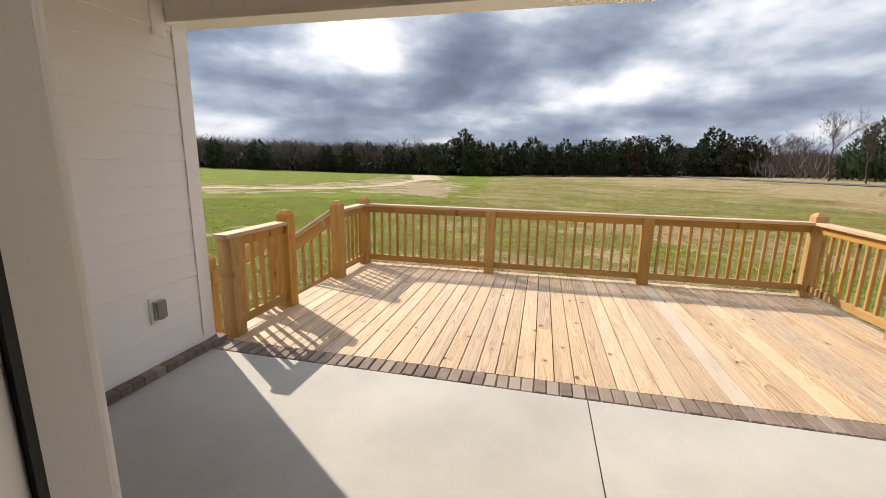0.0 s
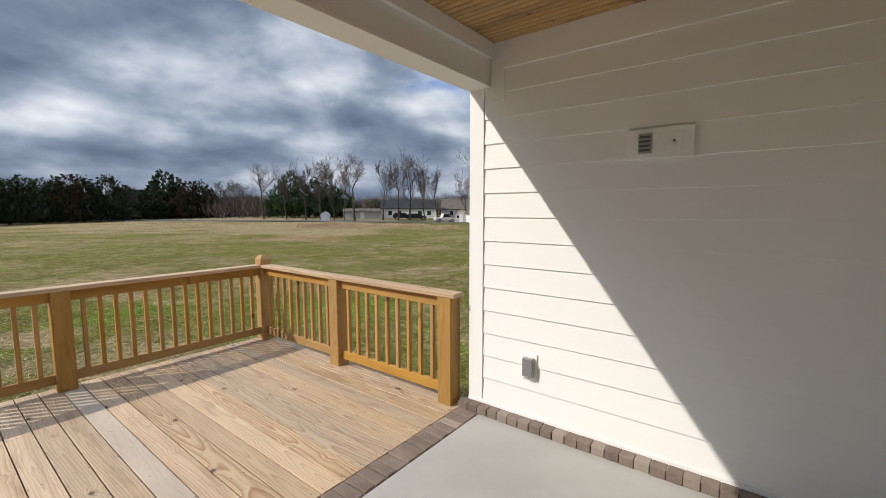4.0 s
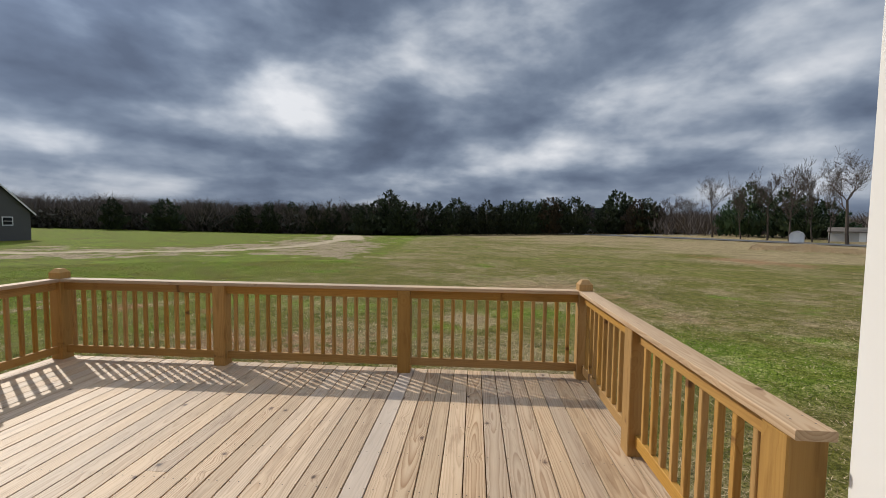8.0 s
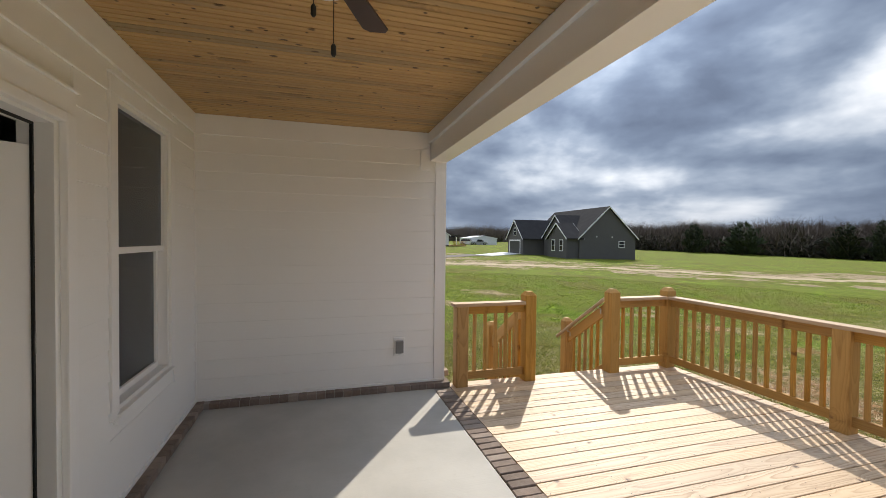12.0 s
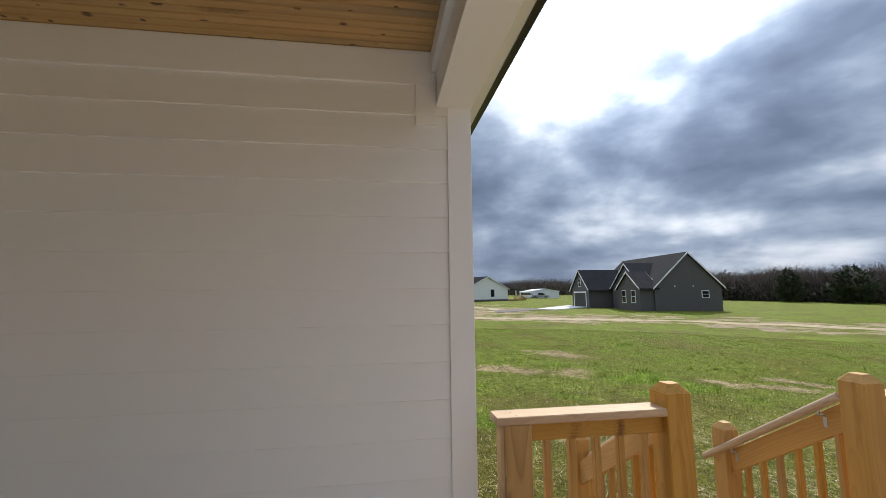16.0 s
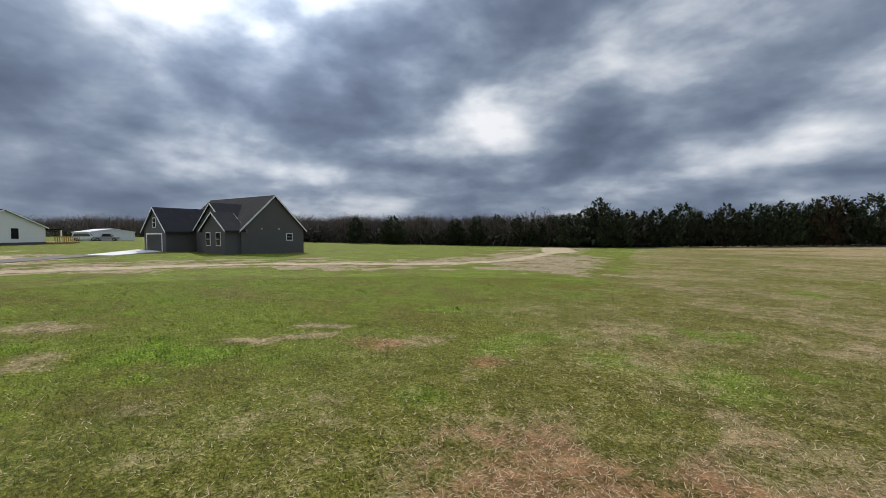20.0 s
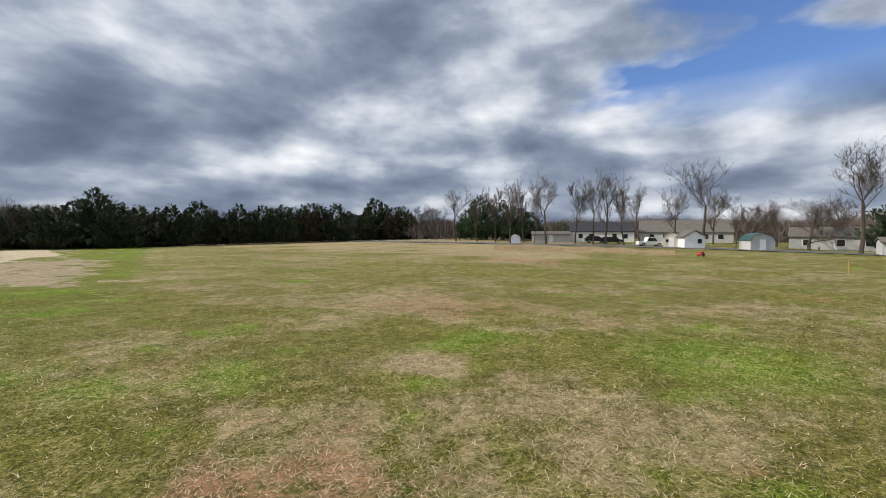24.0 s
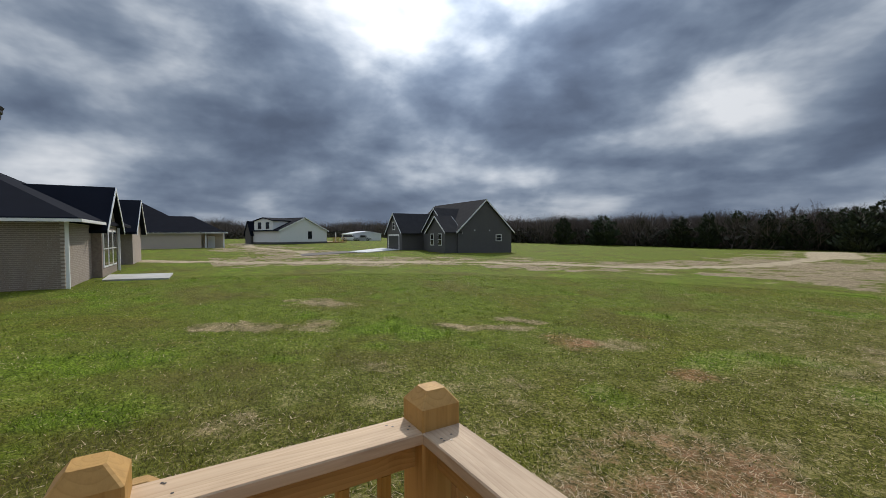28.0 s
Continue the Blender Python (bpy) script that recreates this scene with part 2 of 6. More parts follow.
def make_brick(name, tones, mortar=False):
    m, n = material(name)
    p, r = shifted(n, 9.0)
    big = n.noise(p, 9.0, 4.0, 0.6)
    fine = n.noise(p, 90.0, 5.0, 0.7)
    a, b, c = tones
    col = n.mix(n.ramp(big, [(0.35, 0.0), (0.65, 1.0)]), a, b)
    col = n.mix(n.ramp(r, [(0.55, 0.0), (0.9, 0.8)]), col, c)
    col = n.mix(n.math("MULTIPLY", n.ramp(fine, [(0.55, 0.0), (0.7, 1.0)]), 0.25), col, (0.5, 0.46, 0.42))
    return finish(m, n, n.add("ShaderNodeHueSaturation", Color=col, Value=n.math("ADD", 0.8, n.math("MULTIPLY", r, 0.4))), 0.88, bump=fine, strength=0.6, distance=0.004)


def make_concrete():
    m, n = material("broomed concrete")
    at = n.add("ShaderNodeTexCoord", 3)
    broom = n.noise(n.mapped(at, (120, 2.5, 1)), 1.0, 3.0, 0.6)
    stain = n.noise(at, 0.9, 6.0, 0.6)
    spot = n.noise(at, 14.0, 5.0, 0.7)
    col = n.mix(n.ramp(stain, [(0.35, 0.0), (0.7, 1.0)]), (0.38, 0.37, 0.345), (0.50, 0.49, 0.46))
    col = n.mix(n.math("MULTIPLY", n.ramp(spot, [(0.58, 0.0), (0.72, 1.0)]), 0.2), col, (0.33, 0.31, 0.28))
    col = n.mix(n.math("MULTIPLY", n.ramp(broom, [(0.45, 0.0), (0.7, 1.0)]), 0.12), col, (0.36, 0.355, 0.34))
    return finish(m, n, col, 0.85, bump=n.math("ADD", broom, n.math("MULTIPLY", spot, 0.6)), strength=0.3, distance=0.003)


def make_plain(name, colour, rough=0.5, metal=0.0, bump_scale=40.0, strength=0.1, vary=0.12):
    m, n = material(name)
    at = n.add("ShaderNodeTexCoord", 3)
    s = n.noise(at, bump_scale, 4.0, 0.6)
    big = n.noise(at, 1.1, 4.0)
    col = n.mix(n.math("MULTIPLY", big, 1.0), tuple(c * (1 - vary) for c in colour), tuple(min(1, c * (1 + vary)) for c in colour))
    return finish(m, n, col, rough, metal, bump=s, strength=strength, distance=0.003, Specular_IOR_Level=0.08 if rough > 0.8 else 0.5)


def make_glass(name, tint=(0.02, 0.025, 0.028)):
    m, n = material(name)
    glass = n.add("ShaderNodeBsdfGlossy", Color=(0.9, 0.95, 1.0, 1), Roughness=0.02)
    clear = n.add("ShaderNodeBsdfTransparent", Color=(0.55, 0.58, 0.56, 1))
    fres = n.add("ShaderNodeFresnel", IOR=1.5)
    mix = n.add("ShaderNodeMixShader", i0=n.math("ADD", n.math("MULTIPLY", fres, 1.15), 0.01), i1=clear, i2=glass)
    n.add("ShaderNodeOutputMaterial", Surface=mix)
    return m


DECKWOOD = make_wood("deck pine", (0.585, 0.445, 0.305), (0.36, 0.225, 0.132), (0.245, 0.145, 0.085), (0.06, 0.03, 0.02), vary=0.34, rough=0.58, contrast=1.15)
CAPWOOD = make_wood("bleached cap pine", (0.55, 0.41, 0.28), (0.41, 0.275, 0.17), (0.31, 0.20, 0.12), (0.13, 0.065, 0.035), vary=0.25)
GREYWOOD = make_wood("weathered grey pine", (0.50, 0.415, 0.335), (0.40, 0.32, 0.25), (0.26, 0.225, 0.19), (0.17, 0.13, 0.1))
RAILWOOD = make_wood("treated pine", (0.45, 0.265, 0.092), (0.34, 0.182, 0.055), (0.23, 0.115, 0.034), (0.13, 0.06, 0.025), vary=0.25)
CEILWOOD = make_ceiling_wood()
SIDING = make_paint("white lap siding paint", (0.86, 0.855, 0.835), strength=0.3)
TRIM = make_paint("white trim paint", (0.87, 0.865, 0.85), 0.4)
BRICK = make_brick("brown brick", ((0.185, 0.137, 0.112), (0.25, 0.192, 0.158), (0.285, 0.235, 0.198)))
MORTAR = make_plain("mortar", (0.33, 0.31, 0.285), 0.9, bump_scale=120.0, strength=0.4)
CONCRETE = make_concrete()
GUTTER = make_plain("dark bronze metal", (0.03, 0.022, 0.018), 0.35, 0.3)
SOFFIT = make_paint("cream vinyl soffit", (0.72, 0.68, 0.60))
GLASS = make_glass("window glass")
DARK = make_plain("dark rubber", (0.012, 0.012, 0.012), 0.6)
SCREEN = make_plain("insect screen", (0.035, 0.036, 0.036), 0.7)
STEEL = make_plain("galvanised box", (0.42, 0.42, 0.41), 0.35, 0.8)
BROWN = make_plain("dark walnut blade", (0.035, 0.014, 0.010), 0.35)
SHINGLE = make_plain("charcoal shingles", (0.045, 0.044, 0.046), 1.0, bump_scale=8.0, strength=0.6, vary=0.3)
INTERIOR = make_paint("interior paint", (0.55, 0.54, 0.52))

# ---- building blocks ----


def mesh_of(name, verts, faces, mat=None):
    me = bpy.data.meshes.new(name)
    me.from_pydata(verts, [], faces)
    me.update()
    if mat:
        me.materials.append(mat)
    return me


def part(name, data, mat=None, parent=None, label="", m=None):
    """Links a bmesh or a mesh as one object, under a thing or a part."""
    if isinstance(data, bmesh.types.BMesh):
        me = bpy.data.meshes.new(name)
        data.to_mesh(me)
        data.free()
        if mat:
            me.materials.append(mat)
        data = me
    ob = new(name, data)
    if m is not None:
        ob.matrix_local = m
    if parent is not None:
        ob.parent = parent
    if label:
        ob["label"] = label
    return ob


def thing(name, label, category, group="", at=(0, 0, 0), kind=""):
    ob = new(name)
    ob.location = at
    ob.empty_display_size = 0.1
    return tagged(ob, label, category, group, kind)


CUBE = ((0, 1, 3, 2), (4, 6, 7, 5), (0, 4, 5, 1), (2, 3, 7, 6), (0, 2, 6, 4), (1, 5, 7, 3))


def box(x0, x1, y0, y1, z0, z1, bm=None, bevel=0.0):
    own = bmesh.new()
    v = [own.verts.new((x, y, z)) for x in (x0, x1) for y in (y0, y1) for z in (z0, z1)]
    for f in CUBE:
        own.faces.new([v[i] for i in f])
    bmesh.ops.recalc_face_normals(own, faces=own.faces)
    if bevel:
        bmesh.ops.bevel(own, geom=list(own.edges), offset=bevel, segments=2, affect="EDGES", profile=0.6)
    if bm is None:
        return own
    me = bpy.data.meshes.new("t")
    own.to_mesh(me)
    own.free()
    bm.from_mesh(me)
    bpy.data.meshes.remove(me)
    return bm


def prism(poly, axis, a, b, bm=None):
    """A polygon extruded from a to b along axis; poly holds the other two coordinates in order."""
    bm = bm or bmesh.new()
    put = {"x": lambda p, s: (s, p[0], p[1]), "y": lambda p, s: (p[0], s, p[1]), "z": lambda p, s: (p[0], p[1], s)}[axis]
    lo = [bm.verts.new(put(p, a)) for p in poly]
    hi = [bm.verts.new(put(p, b)) for p in poly]
    fs = [bm.faces.new(lo), bm.faces.new(hi[::-1])]
    k = len(poly)
    for i in range(k):
        fs.append(bm.faces.new((lo[i], hi[i], hi[(i + 1) % k], lo[(i + 1) % k])))
    bmesh.ops.recalc_face_normals(bm, faces=fs)
    return bm


LUMBER = {}


def lumber(length, width, height, mat, c=0.004):
    """A sawn board with eased edges, along x, centred; alike boards share a mesh."""
    key = (round(length, 3), round(width, 3), round(height, 3), mat.name)
    if key not in LUMBER:
        w, h, l = width / 2, height / 2, length / 2
        ring = [(-w, -h + c), (-w + c, -h), (w - c, -h), (w, -h + c), (w, h - c), (w - c, h), (-w + c, h), (-w, h - c)]
        verts = [(s, *p) for s in (-l, l) for p in ring]
        faces = [tuple(range(7, -1, -1)), tuple(range(8, 16))] + [(i, (i + 1) % 8, 8 + (i + 1) % 8, 8 + i) for i in range(8)]
        LUMBER[key] = mesh_of("board", verts, faces, mat)
    return LUMBER[key]


def board(name, a, b, width, height, mat, parent, up=(0, 0, 1), label=""):
    """A board from a to b, its height along up."""
    a, b = Vector(a), Vector(b)
    x = (b - a).normalized()
    y = Vector(up).cross(x).normalized()
    z = x.cross(y)
    m = Matrix((x, y, z)).transposed().to_4x4()
    m.translation = (a + b) / 2 - (parent.location if parent else Vector())
    return part(name, lumber((b - a).length, width, height, mat), parent=parent, label=label, m=m)


def post(x, y, z0, z1, size, parent, cap=True, name="post"):
    """A square post along its local x, with chamfered edges; a capped one ends in a bevelled top."""
    key = ("post", round(z1 - z0, 3), size, cap)
    if key not in LUMBER:
        h, s, c = z1 - z0, size / 2, 0.006
        ring = lambda k: [(-k, -k + c), (-k + c, -k), (k - c, -k), (k, -k + c), (k, k - c), (k - c, k), (-k + c, k), (-k, k - c)]
        levels = [(0, s), (h - 0.045, s), (h, s - 0.035)] if cap else [(0, s), (h, s)]
        verts = [(l, *p) for l, k in levels for p in ring(k)]
        faces = [tuple(range(7, -1, -1)), tuple(range(8 * len(levels) - 8, 8 * len(levels)))]
        for j in range(len(levels) - 1):
            faces += [(8 * j + i, 8 * j + (i + 1) % 8, 8 * j + 8 + (i + 1) % 8, 8 * j + 8 + i) for i in range(8)]
        LUMBER[key] = mesh_of("post", verts, faces, RAILWOOD)
    m = Matrix(((0, 0, -1, x), (0, 1, 0, y), (1, 0, 0, z0), (0, 0, 0, 1)))
    m.translation -= parent.location
    return part(name, LUMBER[key], parent=parent, m=m)


# ---- plan ----
WL, WR, WB = -0.245, 5.928, -2.41       # faces of the porch's left, right and back wall
FACE = 0.118                            # the house's outer face
CEIL = 2.868
EZ = 3.02                               # underside of the eave
FAR_TURN = 0.9                          # degrees by which the far things lie clockwise
GC = (-0.895, -0.711, -0.906, -0.043, 0.08, 0.005, -0.034, 0.829, 0.57, 0.036)


def ground_z(x, y):
    s = 60 * np.sqrt(1 + (x * x + y * y) / 150.0 ** 2)
    X, Y = x / s, y / s
    terms = (1, X, Y, X * X, X * Y, Y * Y, X ** 3, X * X * Y, X * Y * Y, Y ** 3)
    near = np.exp(-((x - 1) ** 2 + (y - 1) ** 2) / 30.0)
    return sum(c * t for c, t in zip(GC, terms)) + 0.10 * near

# ---- ground ----


def field_noise(x, y, scale, seed):
    """Smooth noise by summed sines, for masks on the ground."""
    rng = np.random.RandomState(seed)
    out = 0
    for k in range(14):
        a, f, ph = rng.uniform(0, 2 * math.pi), scale * rng.uniform(0.5, 2.2), rng.uniform(0, 6.28)
        out = out + np.sin((x * math.cos(a) + y * math.sin(a)) * f + ph + 1.3 * np.sin((y * math.cos(a) - x * math.sin(a)) * f * 0.7 + ph * 2))
    return out / 5.0


def smooth(v, a, b):
    t = np.clip((v - a) / (b - a), 0, 1)
    return t * t * (3 - 2 * t)


def line_distance(x, y, pts):
    best = np.full(np.shape(x), 1e9)
    for (ax, ay), (bx, by) in zip(pts, pts[1:]):
        t = np.clip(((x - ax) * (bx - ax) + (y - ay) * (by - ay)) / ((bx - ax) ** 2 + (by - ay) ** 2), 0, 1)
        best = np.minimum(best, np.hypot(x - ax - t * (bx - ax), y - ay - t * (by - ay)))
    return best


TRACK = [(-62, -30), (-46, -8), (-39.5, 2), (-36, 10.2), (-32.4, 22.2), (-27, 30.5), (-20.4, 36.6), (-18, 47.4), (-19.5, 60), (-20.6, 67.5), (-23, 85), (-33, 116)]


def spots(x, y, rows, ragged):
    """Ragged ellipses (x, y, half length, half width, turn in degrees, strength) as one mask."""
    out = np.zeros(np.shape(x))
    for cx, cy, a, b, turn, s in rows:
        c, d = math.cos(radians(turn)), math.sin(radians(turn))
        u, v = ((x - cx) * c + (y - cy) * d) / a, ((y - cy) * c - (x - cx) * d) / b
        out = np.maximum(out, s * smooth(1.35 + 0.95 * ragged - np.hypot(u, v), 0.0, 1.15))
    return out


SOIL = [(0.45, 7.35, 2.8, 1.75, 6, 0.85), (30.0, 40.0, 10.0, 3.2, 104, 0.8), (8.2, 18.2, 4.8, 1.9, 4, 0.55), (-5.5, 10.3, 0.65, 0.61, 34, 0.85), (-3.1, 10.4, 0.49, 0.47, 33, 0.85), (-5.5, 12.4, 0.59, 0.57, 34, 0.8), (8.9, 16.0, 3.7, 2.9, -27, 0.6), (11.2, 11.7, 2, 1.1, -27, 0.5), (23.6, 10.8, 1.4, 2.2, -27, 0.6), (5.9, 5.2, 0.64, 0.41, -26, 0.6), (0.1, 12.5, 0.73, 1.4, 33, 0.5), (-5.6, 10.3, 1, 0.71, 3, 0.7)]
DEAD = [(1.3, 8.0, 4.8, 2.5, 3, 0.74), (4.6, 10.4, 1.2, 1.0, 3, 1.0), (4.0, 7.8, 3.6, 1.8, 3, 0.78), (5.2, 6.2, 3.8, 1.7, -20, 0.76), (-13.8, 6.8, 1.5, 1, 34, 0.9), (-10.5, 5.5, 0.73, 0.69, 33, 0.85), (-8.6, 8.8, 0.92, 0.35, 34, 0.95), (-8.4, 10.8, 0.92, 0.38, 35, 0.95), (-6.3, 5.6, 0.72, 0.54, 32, 0.6), (-3.3, 6.7, 1, 0.5, 32, 0.5), (6.7, 8.7, 0.95, 0.72, -27, 0.6), (-11.0, 4.1, 2.2, 0.59, 62, 0.85), (-8.0, 9.4, 1.2, 0.43, 62, 0.95), (-4.9, 2.8, 0.64, 0.55, 60, 0.6), (-5.1, 10.9, 1.2, 0.55, 62, 0.7)]
LUSH = [(1.0, 11.7, 0.95, 1, 3, 1.0), (6.4, 11.6, 1.6, 1.2, 3, 1.0), (3.9, 9.4, 0.61, 0.5, 3, 0.95), (2.4, 12.9, 0.81, 0.65, 3, 0.8), (-3.2, 8.2, 0.73, 0.51, 3, 0.8), (-3.3, 11.4, 0.52, 0.65, 3, 0.8), (10.4, 7.7, 2.5, 2.3, -27, 1.0), (7.6, 6.7, 0.69, 0.49, -26, 0.9), (1.1, 10.5, 0.38, 0.29, -27, 0.9), (-0.7, 11.9, 0.84, 0.79, 33, 0.8), (1.1, 11.5, 0.62, 1.1, 33, 1.0), (0.2, 9.3, 0.25, 0.22, 33, 1.0), (-6.3, 1.4, 1, 0.93, 64, 0.9), (-5.2, 0.7, 0.62, 0.64, 63, 0.9), (-8.9, 1.4, 1.9, 0.89, 61, 0.6), (-2.9, 12.8, 1.3, 0.61, 34, 0.8)]


def masks(x, y):
    """Dry straw, bare red soil, track dirt, strewn straw and lush green, each 0 to 1."""
    r = np.hypot(x, y)
    c, sn = math.cos(radians(FAR_TURN)), math.sin(radians(FAR_TURN))
    xf, yf = 0.85 + (x - 0.85) * c - (y - 3) * sn, 3 + (x - 0.85) * sn + (y - 3) * c
    n1, n2, n3, n4 = field_noise(x, y, 0.9, 3), field_noise(x, y, 0.28, 5), field_noise(x, y, 2.6, 9), field_noise(x, y, 7.0, 12)
    ragged = 0.28 * n1 + 0.26 * n3 + 0.2 * n4
    dry = 0.40 + 0.5 * smooth(n1 * 0.5 + n2 * 0.4 + n3 * 0.4 + n4 * 0.25, -0.4, 1.2)
    dead = spots(x, y, DEAD, ragged)
    dry = np.maximum(dry, dead)
    soil = np.maximum(spots(x, y, SOIL, ragged), smooth(n2 * 0.6 + n1 * 0.4 + 0.3 * n3, 0.8, 1.5) * 0.5 * (r < 45))
    east = 1 - 0.8 * smooth(np.arctan2(x - 0.85, y - 3), 0.80, 0.95)
    far = (0.35 + 0.65 * smooth(yf - 31.2 + 0.62 * xf, -8, 2)) * east * smooth(x * 0.55 + y * 0.2 + 4 * n2, 12, 32) * smooth(y + 0.1 * x, 8, 26)
    dry = np.maximum(dry, far * np.clip(0.92 + 0.2 * n2 + 0.2 * n1, 0, 1))
    stubble = east * smooth(yf - 31.2 + 0.62 * xf + 0.5 * n1, 0, 2.5) * smooth(xf + 0.6 + 0.115 * yf + 0.4 * n1, 0, 1.5) * np.clip(0.54 + 0.12 * n2 + 0.1 * n1, 0, 1)
    dry = np.maximum(dry, stubble)
    away = np.minimum(line_distance(xf, yf, TRACK), 0.4 + line_distance(xf, yf, [(-45, 12.5), (-56, 14.5), (-75, 10), (-95, 12)]))
    track = smooth(1.9 + 0.4 * n1 + 0.35 * n3 + 2.5 * smooth(y, 70, 90) - away, 0.0, 1.6)
    strip = smooth(10 + 5 * n2 + 2 * n1 - away, 0, 9) * smooth(n1 * 0.7 + 0.8 * n3 + 0.5 * n4, -0.75, 0.9) * (y > 4)
    corner = smooth(np.minimum(np.minimum(xf + 0.47 * yf, -0.6 - 0.115 * yf - xf), np.minimum(yf - 31, 66 - yf)) + 1.2 * n1 + 0.6 * n3, -0.5, 4.0) * np.clip(0.72 + 0.3 * n1 + 0.3 * n3, 0, 1)
    seam = smooth(0.30 + 0.2 * n3 - np.abs(yf - 31.2 + 0.62 * xf - 0.3 * n2), 0, 0.3) * ((x > -5) & (x < 5)) * smooth(n1 + 0.5 * n3, -0.5, 0.6)
    straw = np.maximum(np.maximum(1.6 * strip, corner), 1.0 * seam)
    lush = smooth(field_noise(x, y, 0.8, 21) * 0.6 + field_noise(x, y, 2.1, 22) * 0.5, 0.45, 1.2)
    lush = np.maximum(lush, spots(x, y, LUSH, ragged))
    green = smooth(-x, 0, 10)
    lush = np.clip(lush + 0.6 * green * smooth(n1 + 0.5 * n3, -1.2, 0.6), 0, 1)
    return np.where(np.maximum(dead, stubble) > 0.3, dry, dry * (1 - 0.75 * green)), soil, np.maximum(track, 0.0), straw, lush * (1 - 0.8 * np.maximum(dead, soil))


def make_ground_material():
    m, n = material("grass and soil")
    at = n.add("ShaderNodeTexCoord", 3)
    a1 = n.add("ShaderNodeAttribute", 0, {"attribute": "cover"})
    a2 = n.add("ShaderNodeAttribute", 0, {"attribute": "bare"})
    s1, s2 = n.tree.nodes.new("ShaderNodeSeparateColor"), n.tree.nodes.new("ShaderNodeSeparateColor")
    n.tree.links.new(a1, s1.inputs[0])
    n.tree.links.new(a2, s2.inputs[0])
    dry, soil, lush = s1.outputs
    track, straw = s2.outputs[0], s2.outputs[1]
    f1 = n.noise(at, 2.2, 6.0, 0.65)
    f2 = n.noise(at, 21.0, 6.0, 0.75)
    f3 = n.noise(at, 0.12, 5.0, 0.6)
    f4 = n.noise(at, 60.0, 4.0, 0.8)
    f5 = n.noise(at, 6.5, 6.0, 0.7)
    f6 = n.noise(n.mapped(at, (0.5, 1.6, 1)), 0.7, 6.0, 0.7)
    centred = lambda f, k: n.math("MULTIPLY", n.math("SUBTRACT", f, 0.5), k)
    blend = lambda base, *more: n.math("ADD", base, more[0]) if len(more) == 1 else n.math("ADD", base, blend(*more))
    green = n.mix(n.ramp(f2, [(0.40, 0.0), (0.62, 1.0)]), (0.036, 0.040, 0.006), (0.205, 0.205, 0.028))
    green = n.mix(n.ramp(f3, [(0.35, 0.0), (0.65, 0.7)]), green, n.mix(f2, (0.07, 0.066, 0.02), (0.175, 0.155, 0.05)))
    green = n.mix(lush, green, n.mix(n.ramp(f2, [(0.38, 0.0), (0.62, 1.0)]), (0.032, 0.056, 0.006), (0.215, 0.31, 0.026)))
    straws = n.mix(n.ramp(f4, [(0.38, 0.0), (0.62, 1.0)]), (0.12, 0.085, 0.044), (0.47, 0.36, 0.215))
    breakup = n.ramp(blend(n.math("MULTIPLY", dry, 0.62), centred(f1, 0.5), centred(f5, 0.6), centred(f2, 0.9)), [(0.24, 0.0), (0.58, 0.85)])
    col = n.mix(breakup, green, straws)
    red = n.mix(n.ramp(f2, [(0.35, 0.0), (0.65, 1.0)]), (0.13, 0.054, 0.026), (0.34, 0.165, 0.085))
    col = n.mix(n.ramp(blend(n.math("MULTIPLY", soil, 0.7), centred(f5, 0.8), centred(f2, 0.8)), [(0.28, 0.0), (0.7, 0.85)]), col, red)
    tan = n.mix(n.ramp(f2, [(0.35, 0.0), (0.65, 1.0)]), (0.14, 0.10, 0.058), (0.40, 0.315, 0.215))
    col = n.mix(n.ramp(blend(straw, centred(f6, 1.1), centred(f1, 0.7), centred(f5, 0.5)), [(0.34, 0.0), (0.62, 0.92)]), col, tan)
    pale = n.mix(f2, (0.30, 0.235, 0.15), (0.48, 0.40, 0.28))
    col = n.mix(n.ramp(blend(track, centred(f1, 0.5)), [(0.35, 0.0), (0.65, 1.0)]), col, pale)
    tone = blend(1.04, centred(f1, 1.5), centred(f5, 1.7), centred(f6, 0.9), centred(f2, 1.1))
    col = n.add("ShaderNodeHueSaturation", Color=col, Value=n.math("MAXIMUM", tone, 0.3))
    return finish(m, n, col, 0.95, bump=n.math("ADD", f2, n.math("MULTIPLY", f1, 1.5)), strength=0.7, distance=0.05, Specular_IOR_Level=0.08)


